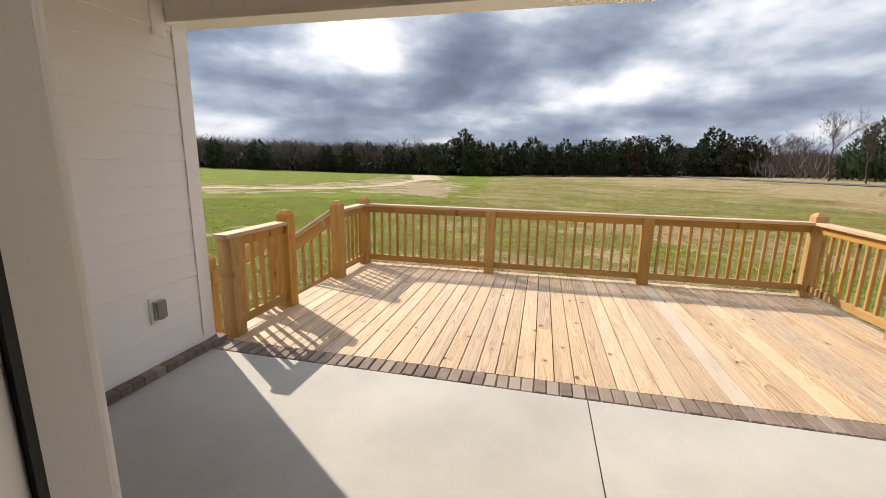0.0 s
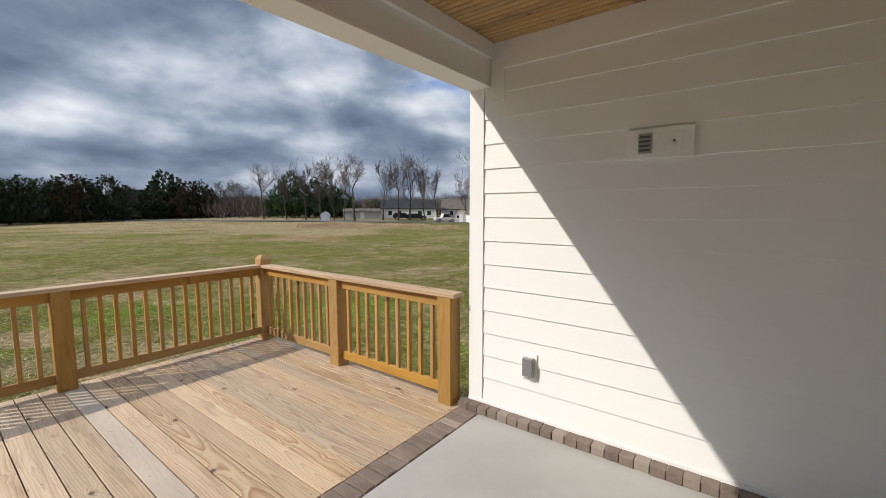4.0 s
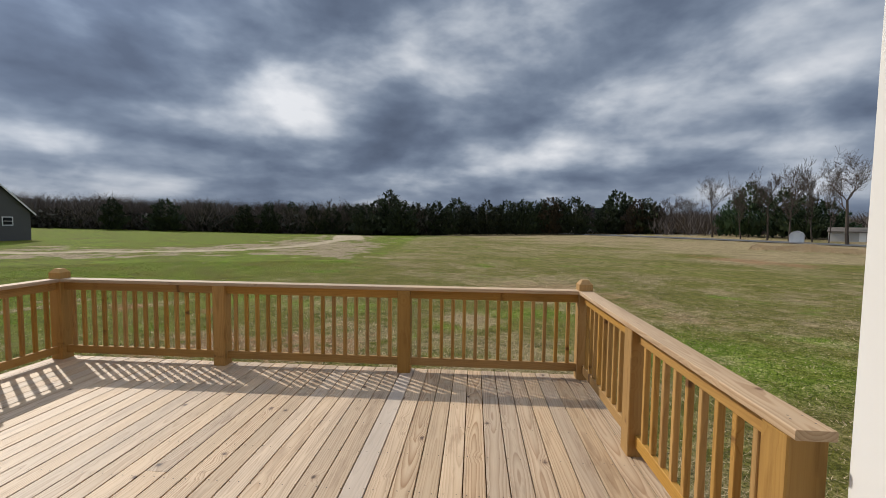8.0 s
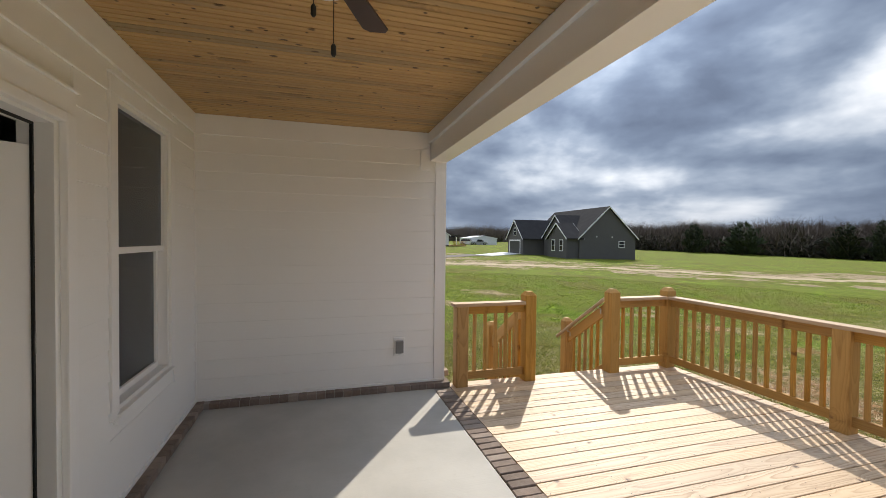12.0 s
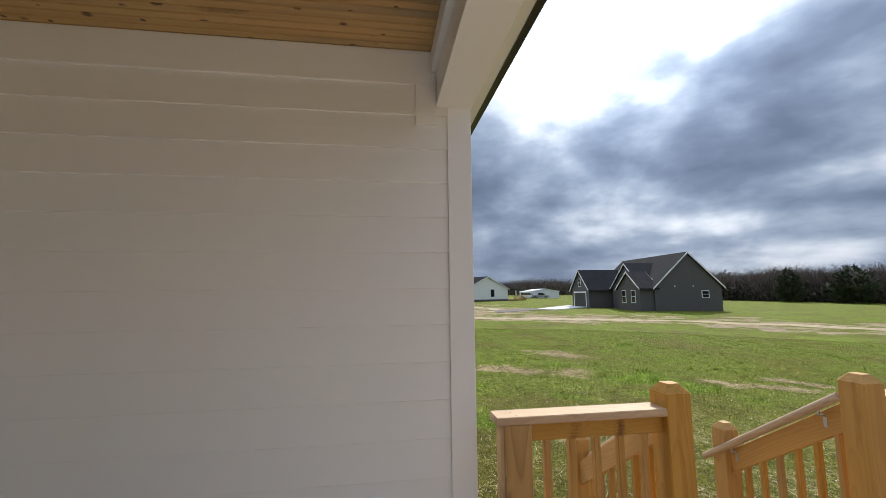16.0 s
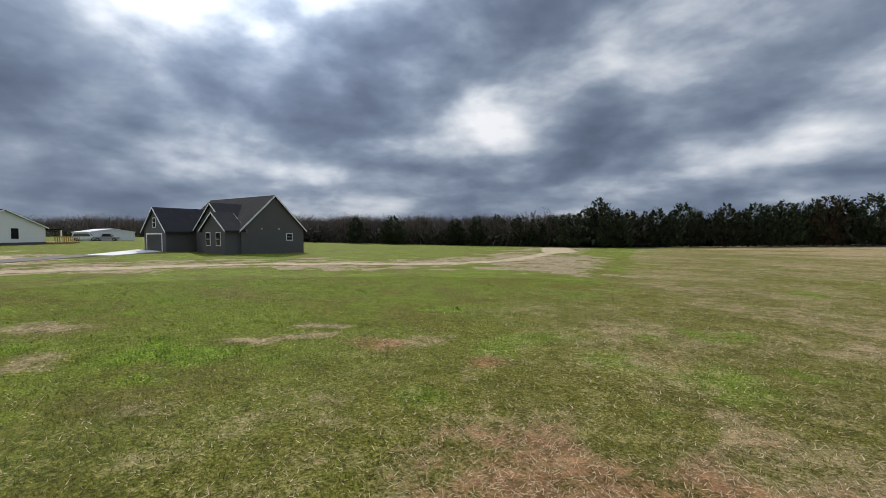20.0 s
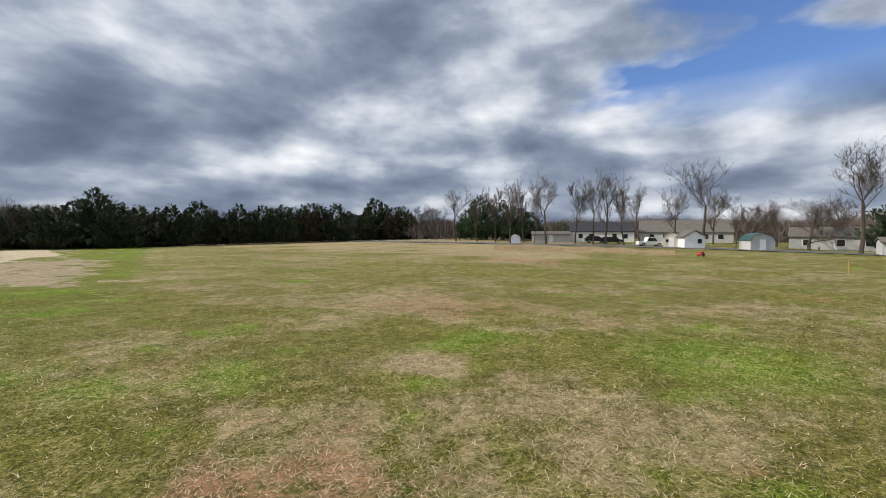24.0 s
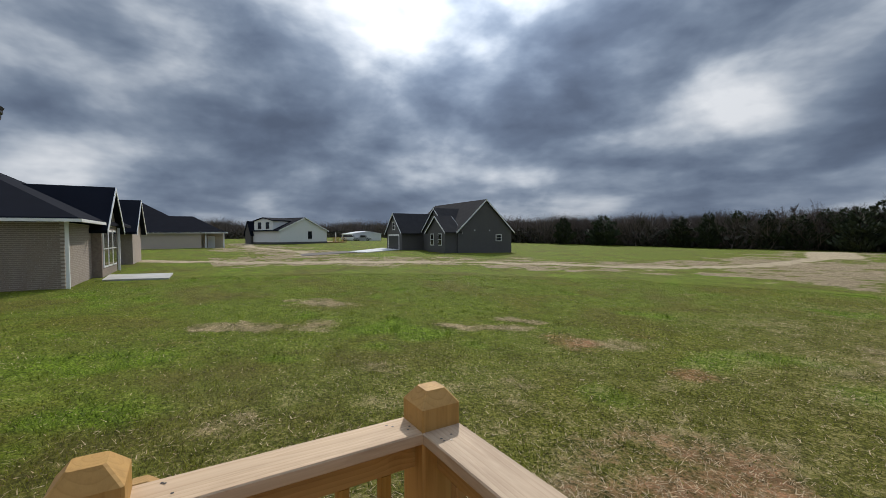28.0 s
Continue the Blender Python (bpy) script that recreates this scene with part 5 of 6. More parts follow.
def place_tree(meshes, name, label, az, d, top, turn=None, wide=1.0, group=""):
    """A tree at azimuth az and distance d whose top is seen under the elevation top."""
    x, y = polar(az, d)
    z = float(ground_z(x, y)) - 0.1
    h = EYE + d * math.tan(radians(top)) - z
    ob = thing(name, label, "tree", group, (x, y, z))
    ob.scale = (h * wide, h * wide, h)
    ob.rotation_euler = (0, 0, turn if turn is not None else (az * 37.7) % 6.28)
    for n, me in meshes:
        part(n, me, parent=ob)
    return ob


BARE_LABEL = "tall leafless tree with grey trunk and fine twigs"
for az, d, top, k, w in ((30.3, 120, 6.3, 3, 0.7), (26.5, 150, 3.9, 0, 0.8), (33.2, 112, 5.0, 4, 0.5), (35.7, 108, 6.8, 2, 0.55), (37.7, 104, 7.3, 0, 0.6), (39.5, 104, 5.6, 4, 0.5), (42.4, 96, 8.3, 1, 0.8), (40.9, 100, 5.0, 4, 0.4),
                         (46.1, 100, 7.4, 2, 0.55), (48.3, 97, 7.6, 3, 0.6), (49.8, 99, 8.2, 0, 0.65), (52.0, 98, 6.0, 4, 0.6), (53.8, 96, 6.4, 2, 0.6), (57.5, 97, 6.1, 5, 0.6), (60.3, 89, 9.0, 3, 0.75), (61.5, 110, 5.2, 0, 0.7),
                         (63.6, 88, 3.4, 4, 0.5), (65.9, 90, 3.6, 2, 0.6), (70.6, 100, 3.2, 4, 0.6), (73.6, 86, 9.3, 1, 0.75), (77.5, 95, 7.0, 0, 0.7), (82, 100, 7.5, 3, 0.7), (88, 105, 6.5, 2, 0.7)):
    place_tree((("trunk", BARE[k][0]), ("crown", BARE[k][1])), "bare_tree", BARE_LABEL, az, d, top, wide=w * 1.1, group="bare trees along the road")
for az, d, top, k, w in ((67.2, 104, 3.9, 0, 0.95), (69.8, 96, 4.0, 1, 1.0), (72.0, 104, 3.9, 2, 0.95), (64.6, 112, 3.4, 1, 0.9)):
    place_tree((("trunk", BUSHY[k][0]), ("crown", BUSHY[k][1])), "bare_tree", "broad leafless tree with dense reddish-brown twigs", az, d, top, wide=w, group="broad bare trees behind the sheds")
for az, d, top, k, w in ((33.6, 125, 5.0, 0, 0.75), (36.6, 122, 4.2, 1, 0.9), (38.6, 118, 3.6, 0, 0.9), (31.8, 130, 3.2, 1, 0.8), (44.4, 135, 1.5, 0, 1.0), (76.0, 90, 3.4, 1, 0.9), (40.4, 120, 2.6, 1, 1.0)):
    place_tree((("trunk", TRUNK), ("crown", PINES[k])), "pine_tree", "dark green pine with a ragged crown", az, d, top, wide=w, group="pines")
ROW = ((-5.8, 2.6, 0), (-4.6, 3.0, 1), (-3.0, 2.2, 2), (-1.8, 3.5, 3), (-0.4, 2.3, 4), (1.0, 2.2, 5), (2.5, 3.2, 0), (4.0, 2.4, 1), (5.3, 3.2, 2), (6.5, 3.0, 3), (7.7, 3.3, 4), (8.9, 3.1, 5), (10.0, 3.3, 0), (11.0, 3.6, 6), (12.1, 3.5, 1), (14.3, 3.6, 3), (19.3, 4.4, 2), (20.6, 3.3, 4), (21.8, 3.2, 6), (22.9, 3.4, 5), (24.0, 2.6, 1), (18.2, 2.8, 3))
rng = random.Random(77)
for az, top, k in ROW:
    place_tree((("trunk", TRUNK), ("crown", CEDARS[k])), "cedar_tree", "dark green cedar in the row along the field", az, 136 + rng.uniform(-5, 6) + max(0, az) * 0.5, top + 0.15, wide=rng.uniform(0.75, 1.1), group="cedar row along the field")
for az, top, k, w in ((-11.2, 4.6, 0, 0.95), (-9.4, 3.2, 3, 1.1), (-12.9, 3.3, 2, 1.0), (-14.5, 2.6, 5, 1.1), (-7.6, 2.9, 1, 1.1), (-17.0, 2.5, 4, 0.9), (-21.6, 2.4, 1, 0.9), (-24.3, 2.7, 2, 0.9), (-30.0, 2.1, 4, 1.1), (-38.6, 2.6, 3, 1.1), (-53.0, 2.2, 4, 1.0), (-15.6, 2.5, 0, 1.1), (-19.2, 2.1, 3, 1.3), (-27.1, 2.6, 5, 0.8), (-34.2, 2.0, 0, 1.3), (-43.5, 2.5, 1, 0.9)):
    place_tree((("trunk", TRUNK), ("crown", CEDARS[k])), "cedar_tree", "dark green cedar at the edge of the woods", az, 128 + rng.uniform(-4, 8) + (40 if az < -50 else 0), top, wide=w, group="cedars at the woods' edge")
for az, top, k in ((-10.2, 4.4, 1), (-12.3, 3.9, 0), (-19.0, 3.7, 2), (-21.0, 3.2, 3), (-1.0, 3.1, 5), (-0.2, 3.3, 0), (25.3, 4.0, 2), (24.4, 3.2, 5), (27.8, 3.6, 3), (15.9, 3.0, 1), (-28, 2.7, 0), (-35, 2.8, 3), (-14.6, 3.1, 4), (-16.4, 2.9, 5), (-23.2, 2.9, 4), (-25.8, 3.1, 1), (-31.5, 2.9, 2), (-40.3, 2.8, 5), (-44.6, 3.0, 1), (-49.0, 2.8, 0)):
    place_tree((("trunk", BARE[k][0]), ("crown", BARE[k][1])), "bare_tree", "leafless tree among the woods' edge", az, 140, top, wide=0.9, group="bare trees at the woods' edge")


def make_woods():
    """Brush of the far woods: many thin upright twigs and low evergreen clumps."""
    rng = np.random.RandomState(12)
    tris, dark = [], []
    for a0, a1, d0, d1, top, count in ((-62, -6, 132, 165, 2.75, 1700), (-125, -58, 185, 240, 2.3, 1300), (-8, 30, 150, 175, 2.0, 700), (24, 95, 130, 170, 2.1, 900), (95, 235, 160, 230, 2.6, 800)):
        az = np.radians(rng.uniform(a0, a1, count))
        d = rng.uniform(d0, d1, count)
        x, y = 0.85 + d * np.sin(az), 3 + d * np.cos(az)
        z = ground_z(x, y) - 0.2
        h = (EYE + d * np.tan(np.radians(top * rng.uniform(0.65, 1.12, count) + 0.25 * np.sin(az * 40)))) - z
        for j in range(26):
            lean = rng.randn(count, 2) * 0.3
            start = rng.uniform(0.0, 0.55, count) * h
            ln = (h - start) * rng.uniform(0.5, 1.0, count)
            ox, oy = rng.randn(count) * 1.2, rng.randn(count) * 1.2
            p = np.stack([x + ox, y + oy, z + start], -1)
            q = p + np.stack([lean[:, 0] * ln * 2, lean[:, 1] * ln * 2, ln], -1)
            w = rng.uniform(0.03, 0.10, count)
            side = np.stack([np.cos(az) * w, -np.sin(az) * w, 0 * w], -1)
            tris.append(np.stack([p - side, p + side, q], 1))
    tagged(new("woods", tri_mesh("woods", np.concatenate(tris), make_leaf("brown brush", (0.045, 0.035, 0.03), (0.165, 0.13, 0.11)))), "far woods of brown leafless trees and brush", "woods", kind="stuff")
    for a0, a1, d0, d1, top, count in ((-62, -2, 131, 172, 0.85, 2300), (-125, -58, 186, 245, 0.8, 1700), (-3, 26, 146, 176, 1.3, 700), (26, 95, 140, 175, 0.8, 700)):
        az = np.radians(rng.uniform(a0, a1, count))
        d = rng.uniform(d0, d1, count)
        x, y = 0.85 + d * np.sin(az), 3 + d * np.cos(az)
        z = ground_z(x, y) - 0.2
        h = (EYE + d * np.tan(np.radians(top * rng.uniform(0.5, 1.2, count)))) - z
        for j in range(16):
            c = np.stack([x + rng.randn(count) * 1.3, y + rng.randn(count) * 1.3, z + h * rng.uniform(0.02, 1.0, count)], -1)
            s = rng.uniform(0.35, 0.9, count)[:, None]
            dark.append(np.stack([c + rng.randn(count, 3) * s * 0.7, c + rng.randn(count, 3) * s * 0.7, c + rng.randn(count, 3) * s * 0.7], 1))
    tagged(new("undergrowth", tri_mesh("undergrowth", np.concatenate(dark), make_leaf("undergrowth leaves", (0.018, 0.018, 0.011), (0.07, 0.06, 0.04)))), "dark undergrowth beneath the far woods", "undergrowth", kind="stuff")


make_woods()


def make_grass():
    """Short blades and dead stalks on the lawn near the deck."""
    rng = np.random.RandomState(3)
    n = 1000000
    r = 0.5 + 27 * rng.rand(n) ** 1.25
    a = rng.uniform(-2.3, 2.3, n)
    x, y = 1.5 + r * np.sin(a) * 1.0, 2.0 + r * np.cos(a)
    keep = ~((x > -0.3) & (x < 6.1) & (y > -3) & (y < 3.4)) & ~((x > -5.4) & (y < 0.3)) & (y > -9)
    x, y, r = x[keep], y[keep], r[keep]
    dry, soil, track, straw, lush = masks(x, y)
    n = len(x)
    dead = rng.rand(n) < 0.16 * (1 - 0.8 * smooth(-x, 0, 5)) + 0.6 * dry + 0.3 * soil
    keep = rng.rand(n) < np.where(dead, np.where(r < 9, 0.8, 0.85), 1 - 0.93 * np.maximum(soil, dry * 0.85))
    x, y, r, dry, soil, lush, dead = (v[keep] for v in (x, y, r, dry, soil, lush, dead))
    n = len(x)
    z = ground_z(x, y) + 0.012 * field_noise(x, y, 2.3, 31) + 0.03 * field_noise(x, y, 0.35, 33)
    grow = 1 + r / 16.0
    tuft = smooth(field_noise(x, y, 6.0, 41), 0.2, 1.2)
    pale = rng.rand(n) ** (2.2 - 1.3 * np.maximum(soil, np.clip(1.6 * dry - 0.7, 0, 1)))
    h = rng.uniform(0.016, 0.04, n) * (1 + 0.9 * tuft + 2.2 * lush * lush * (0.3 + tuft))
    h = np.where(dead, rng.uniform(0.003, 0.04, n) ** 1.0, h)
    w = rng.uniform(0.0022, 0.0048, n) * grow * np.where(dead, 0.5 + 0.95 * pale, 1.0)
    t = rng.uniform(0, 2 * math.pi, n)
    lean = np.where(dead, rng.uniform(0.02, 0.08, n) + 0.045 * pale, rng.uniform(0.4, 1.4, n) * h)
    p = np.stack([x, y, z - 0.004], -1)
    side = np.stack([-np.sin(t) * w, np.cos(t) * w, 0 * w], -1)
    tip = p + np.stack([np.cos(t) * lean, np.sin(t) * lean, h], -1)
    v = np.stack([p - side, p + side, tip], 1)
    m, nd = material("grass blades")
    rnd = nd.add("ShaderNodeNewGeometry", 8)
    at = nd.add("ShaderNodeAttribute", 0, {"attribute": "kind"})
    sp = nd.tree.nodes.new("ShaderNodeSeparateColor")
    nd.tree.links.new(at, sp.inputs[0])
    g = nd.mix(rnd, (0.05, 0.056, 0.007), (0.285, 0.29, 0.034))
    g = nd.mix(sp.outputs[1], g, nd.mix(rnd, (0.032, 0.06, 0.006), (0.235, 0.345, 0.03)))
    s = nd.mix(sp.outputs[2], nd.mix(rnd, (0.11, 0.064, 0.03), (0.27, 0.18, 0.09)), (0.72, 0.58, 0.38))
    bs = nd.add("ShaderNodeBsdfPrincipled", Base_Color=nd.mix(sp.outputs[0], g, s), Roughness=0.7, Specular_IOR_Level=0.25)
    tr = nd.add("ShaderNodeBsdfTranslucent", Color=nd.mix(sp.outputs[0], g, s))
    nd.add("ShaderNodeOutputMaterial", Surface=nd.add("ShaderNodeMixShader", i0=0.35, i1=bs, i2=tr))
    me = tri_mesh("grass", v, m)
    col = np.stack([dead.astype(float), lush, pale, 0 * lush + 1], -1)
    at = me.color_attributes.new("kind", "FLOAT_COLOR", "POINT")
    at.data.foreach_set("color", np.repeat(col, 3, 0).astype(np.float32).ravel())
    tagged(new("grass", me), "short green grass with dead straw stalks on the lawn", "grass", kind="stuff")
    # tall dry grass strip beside the road
    n = 40000
    s = rng.rand(n) ** 1.3
    az = np.radians(36.5 + 22 * s)
    d = 79 - 9 * s + rng.randn(n) * 3.2
    x, y = 0.85 + d * np.sin(az), 3 + d * np.cos(az)
    z = ground_z(x, y)
    h = rng.uniform(0.15, 0.75, n) * (1 - 0.5 * s) * (0.7 + 0.3 * np.sin(az * 90) + 0.3 * np.sin(az * 37))
    w = rng.uniform(0.012, 0.03, n)
    t = rng.uniform(0, 6.28, n)
    p = np.stack([x, y, z], -1)
    side = np.stack([-np.sin(t) * w, np.cos(t) * w, 0 * w], -1)
    tip = p + np.stack([np.cos(t) * h * 0.7, np.sin(t) * h * 0.7, h], -1)
    tagged(new("dry_grass", tri_mesh("dry_grass", np.stack([p - side, p + side, tip], 1), make_leaf("dry grass", (0.36, 0.27, 0.14), (0.66, 0.53, 0.31)))), "strip of tall tan dry grass before the road", "grass", kind="stuff")


make_grass()

# ---- neighbouring houses ----
WHITE = make_paint("white house paint", (0.78, 0.78, 0.77), grain=(1, 30, 30))
GREYWALL = make_plain("dark grey siding", (0.095, 0.09, 0.088), 0.8, bump_scale=5.0)
TANBRICK = make_brick("tan brick", ((0.52, 0.44, 0.36), (0.60, 0.52, 0.43), (0.44, 0.36, 0.29)))
DARKROOF = make_plain("grey shingle roof", (0.045, 0.045, 0.05), 1.0, bump_scale=5.0, strength=0.4, vary=0.3)
ROOFBLUE = make_plain("dark shingle roof", (0.009, 0.011, 0.018), 1.0, bump_scale=5.0, strength=0.4, vary=0.3)
PANE = make_plain("dark window pane", (0.02, 0.022, 0.025), 0.08)
DOORGREY = make_plain("grey garage door", (0.035, 0.035, 0.036), 0.5)
METAL = make_plain("white metal sheet", (0.72, 0.73, 0.74), 0.4, bump_scale=3.0)
TANWALL = make_plain("tan vinyl siding", (0.55, 0.50, 0.40), 0.7, bump_scale=4.0)
GREYVINYL = make_plain("pale grey vinyl siding", (0.45, 0.45, 0.44), 0.7, bump_scale=4.0)
GREENROOF = make_plain("green metal roof", (0.025, 0.07, 0.06), 0.5, bump_scale=4.0)
OLDROOF = make_plain("weathered brown shingles", (0.13, 0.115, 0.10), 0.9, bump_scale=4.0, vary=0.3)


def gable_block(parent, x0, x1, y0, y1, z0, ze, zr, axis, wall, roof, rake=None, over=0.4):
    """Walls and a gable roof, the ridge along axis."""
    if axis == "x":
        m = (y0 + y1) / 2
        part("wall", prism([(y0, z0), (y1, z0), (y1, ze), (m, zr - 0.05), (y0, ze)], "x", x0, x1), wall, parent)
        s = (zr - ze) / (m - y0)
        for a in (-1, 1):
            e = m + a * (m - y0 + over)
            part("roof", prism([(m, zr), (e, ze - over * s), (e, ze - over * s + 0.16), (m, zr + 0.16)], "x", x0 - over * 0.7, x1 + over * 0.7), roof, parent)
            if rake:
                for xx in (x0 - over * 0.7 - 0.03, x1 + over * 0.7):
                    part("rake_board", prism([(m, zr - 0.06), (e, ze - over * s - 0.06), (e, ze - over * s + 0.17), (m, zr + 0.17)], "x", xx, xx + 0.03), rake, parent)
    else:
        m = (x0 + x1) / 2
        part("wall", prism([(x0, z0), (x1, z0), (x1, ze), (m, zr - 0.05), (x0, ze)], "y", y0, y1), wall, parent)
        s = (zr - ze) / (m - x0)
        for a in (-1, 1):
            e = m + a * (m - x0 + over)
            part("roof", prism([(m, zr), (e, ze - over * s), (e, ze - over * s + 0.16), (m, zr + 0.16)], "y", y0 - over * 0.7, y1 + over * 0.7), roof, parent)
            if rake:
                for yy in (y0 - over * 0.7 - 0.03, y1 + over * 0.7):
                    part("rake_board", prism([(m, zr - 0.06), (e, ze - over * s - 0.06), (e, ze - over * s + 0.17), (m, zr + 0.17)], "y", yy, yy + 0.03), rake, parent)


def far_window(parent, x, y, z, w, h, facing, frame_mat=None):
    """A window on a far wall; facing is one of x, -x, y, -y."""
    sgn = -1 if facing[0] == "-" else 1
    ax = facing[-1]
    def b(u0, u1, v0, v1, d0, d1):
        lo, hi = sorted((d0 * sgn, d1 * sgn))
        return box(lo, hi, u0, u1, v0, v1) if ax == "x" else box(u0, u1, lo, hi, v0, v1)
    win = part("window", b(-w / 2 - 0.1, w / 2 + 0.1, -0.1, h + 0.1, -0.03, 0.04), frame_mat or WHITE, parent, m=Matrix.Translation(Vector((x, y, z)) - parent.location))
    part("pane", b(-w / 2, w / 2, 0, h / 2 - 0.03, 0.04, 0.055), PANE, win)
    part("pane", b(-w / 2, w / 2, h / 2 + 0.03, h, 0.04, 0.055), PANE, win)


def hip_roof(parent, x0, x1, y0, y1, ze, zr, mat, over=0.5):
    x0, x1, y0, y1 = x0 - over, x1 + over, y0 - over, y1 + over
    w = min(x1 - x0, y1 - y0) / 2
    r = ((x0 + w, (y0 + y1) / 2), (x1 - w, (y0 + y1) / 2)) if x1 - x0 > y1 - y0 else (((x0 + x1) / 2, y0 + w), ((x0 + x1) / 2, y1 - w))
    v = [(x0, y0, ze), (x1, y0, ze), (x1, y1, ze), (x0, y1, ze), (x0, y0, ze - 0.15), (x1, y0, ze - 0.15), (x1, y1, ze - 0.15), (x0, y1, ze - 0.15), (*r[0], zr), (*r[1], zr)]
    if x1 - x0 > y1 - y0:
        f = [(0, 1, 9, 8), (2, 3, 8, 9), (1, 2, 9), (3, 0, 8)]
    else:
        f = [(1, 2, 9, 8), (3, 0, 8, 9), (0, 1, 8), (2, 3, 9)]
    f += [(0, 4, 5, 1), (1, 5, 6, 2), (2, 6, 7, 3), (3, 7, 4, 0), (4, 7, 6, 5)]
    part("roof", mesh_of("roof", v, f, mat), parent=parent)


# dark grey house across the lawn
h1 = thing("grey_house", "new dark grey house with steep gables and white trim", "house")
gable_block(h1, -62.3, -47.7, 33.6, 43.1, -1.2, 2.35, 6.7, "x", GREYWALL, SHINGLE, WHITE)
gable_block(h1, -56.6, -49.2, 32.9, 38.0, -1.2, 2.35, 5.6, "y", GREYWALL, SHINGLE, WHITE)
gable_block(h1, -53.0, -48.0, 31.7, 34.0, -1.2, 2.3, 4.3, "y", GREYWALL, SHINGLE, WHITE)
gable_block(h1, -62.8, -57.1, 29.4, 38.0, -1.2, 2.3, 5.1, "y", GREYWALL, SHINGLE, WHITE)
far_window(h1, -47.7, 40.7, 0.9, 0.9, 0.8, "x")
part("garage_door", box(-62.0, -58.2, 29.36, 29.42, -0.55, 1.7), DOORGREY, h1)
part("garage_trim", box(-62.2, -58.0, 29.38, 29.43, -0.55, 1.9), WHITE, h1)
far_window(h1, -60.0, 29.4, 2.7, 0.7, 1.1, "-y")
far_window(h1, -51.6, 31.7, 0.35, 0.8, 1.5, "-y")
far_window(h1, -49.4, 31.7, 0.35, 0.8, 1.5, "-y")
far_window(h1, -52.9, 32.9, 3.4, 0.7, 0.9, "-y")
for y in (36.4, 39.0):
    part("wall_light", box(-47.7, -47.6, y - 0.06, y + 0.06, 2.3, 2.45), WHITE, h1)


def ground_sheet(corners, lift, k=8):
    """A four-cornered sheet that follows the ground, with a skirt below its edge."""
    a, b, c, d = (np.array(p, float) for p in corners)
    u = np.linspace(0, 1, k + 1)
    pts = np.array([[(1 - s) * ((1 - t) * a + t * b) + s * ((1 - t) * d + t * c) for t in u] for s in u]).reshape(-1, 2)
    z = ground_z(pts[:, 0], pts[:, 1])
    n = (k + 1) ** 2
    verts = [(p[0], p[1], h + lift) for p, h in zip(pts, z)] + [(p[0], p[1], h - 0.1) for p, h in zip(pts, z)]
    at = lambda i, j: i * (k + 1) + j
    faces = [(at(i, j), at(i, j + 1), at(i + 1, j + 1), at(i + 1, j)) for i in range(k) for j in range(k)]
    rim = [at(0, j) for j in range(k)] + [at(i, k) for i in range(k)] + [at(k, j) for j in range(k, 0, -1)] + [at(i, 0) for i in range(k, 0, -1)]
    return verts, faces + [(p, q, q + n, p + n) for p, q in zip(rim, rim[1:] + rim[:1])]


swing(tagged(part("driveway", mesh_of("driveway", *ground_sheet(((-53.3, 19.9), (-50.7, 21.4), (-58.3, 29.6), (-64.5, 29.2)), 0.09), make_plain("new white concrete", (0.66, 0.66, 0.65), 0.9, bump_scale=2.0))), "pale concrete driveway before the grey house", "driveway", kind="structure"), FAR_TURN)
swing(tagged(part("driveway", mesh_of("driveway", *ground_sheet(((-56.1, 20.2), (-52.4, 20.9), (-45.2, 12.2), (-49.9, 12.9)), 0.03), make_plain("grey gravel", (0.17, 0.155, 0.14), 0.95, bump_scale=8.0, vary=0.3))), "grey gravel lane to the grey house", "driveway", kind="structure"), FAR_TURN)
swing(h1, FAR_TURN)
# white house
h2 = thing("white_house", "white two-storey farmhouse with dark roof and dormer", "house", at=(-89.9, 17.0, 0.0))
gable_block(h2, -9.0, 0.0, 0.0, 13.0, 0.5, 2.95, 5.7, "x", WHITE, ROOFBLUE, WHITE)
part("foundation", box(-9.0, 0.02, -0.02, 13.02, -0.6, 0.5), GREYWALL, h2)
gable_block(h2, -8.0, -2.0, -0.1, 5.0, 2.9, 5.0, 5.6, "y", WHITE, ROOFBLUE, None, 0.3)
gable_block(h2, -10.5, -8.6, -0.6, 3.0, -0.2, 2.6, 4.9, "y", GREYWALL, ROOFBLUE, None, 0.3)
for x in (-6.2, -3.6):
    far_window(h2, -89.9 + x, 16.9, 3.4, 0.9, 1.2, "-y", PANE)
far_window(h2, -89.9, 25.0, 1.2, 0.9, 1.5, "x", PANE)
part("porch_roof", box(-3.0, 0.0, 13.0, 16.0, 2.6, 2.8), ROOFBLUE, h2)
part("porch_post", box(-0.2, 0.0, 15.8, 16.0, 0.4, 2.6), WHITE, h2)
part("porch_deck", box(-4.0, 1.5, 13.0, 18.0, 0.2, 0.45), RAILWOOD, h2)
for i in range(12):
    part("porch_baluster", box(1.4, 1.46, 13.2 + i * 0.42, 13.3 + i * 0.42, 0.45, 1.4), RAILWOOD, h2)
part("porch_rail", box(1.38, 1.5, 13.0, 18.0, 1.4, 1.48), RAILWOOD, h2)
h2.rotation_euler = (0, 0, radians(29))
swing(h2, FAR_TURN)
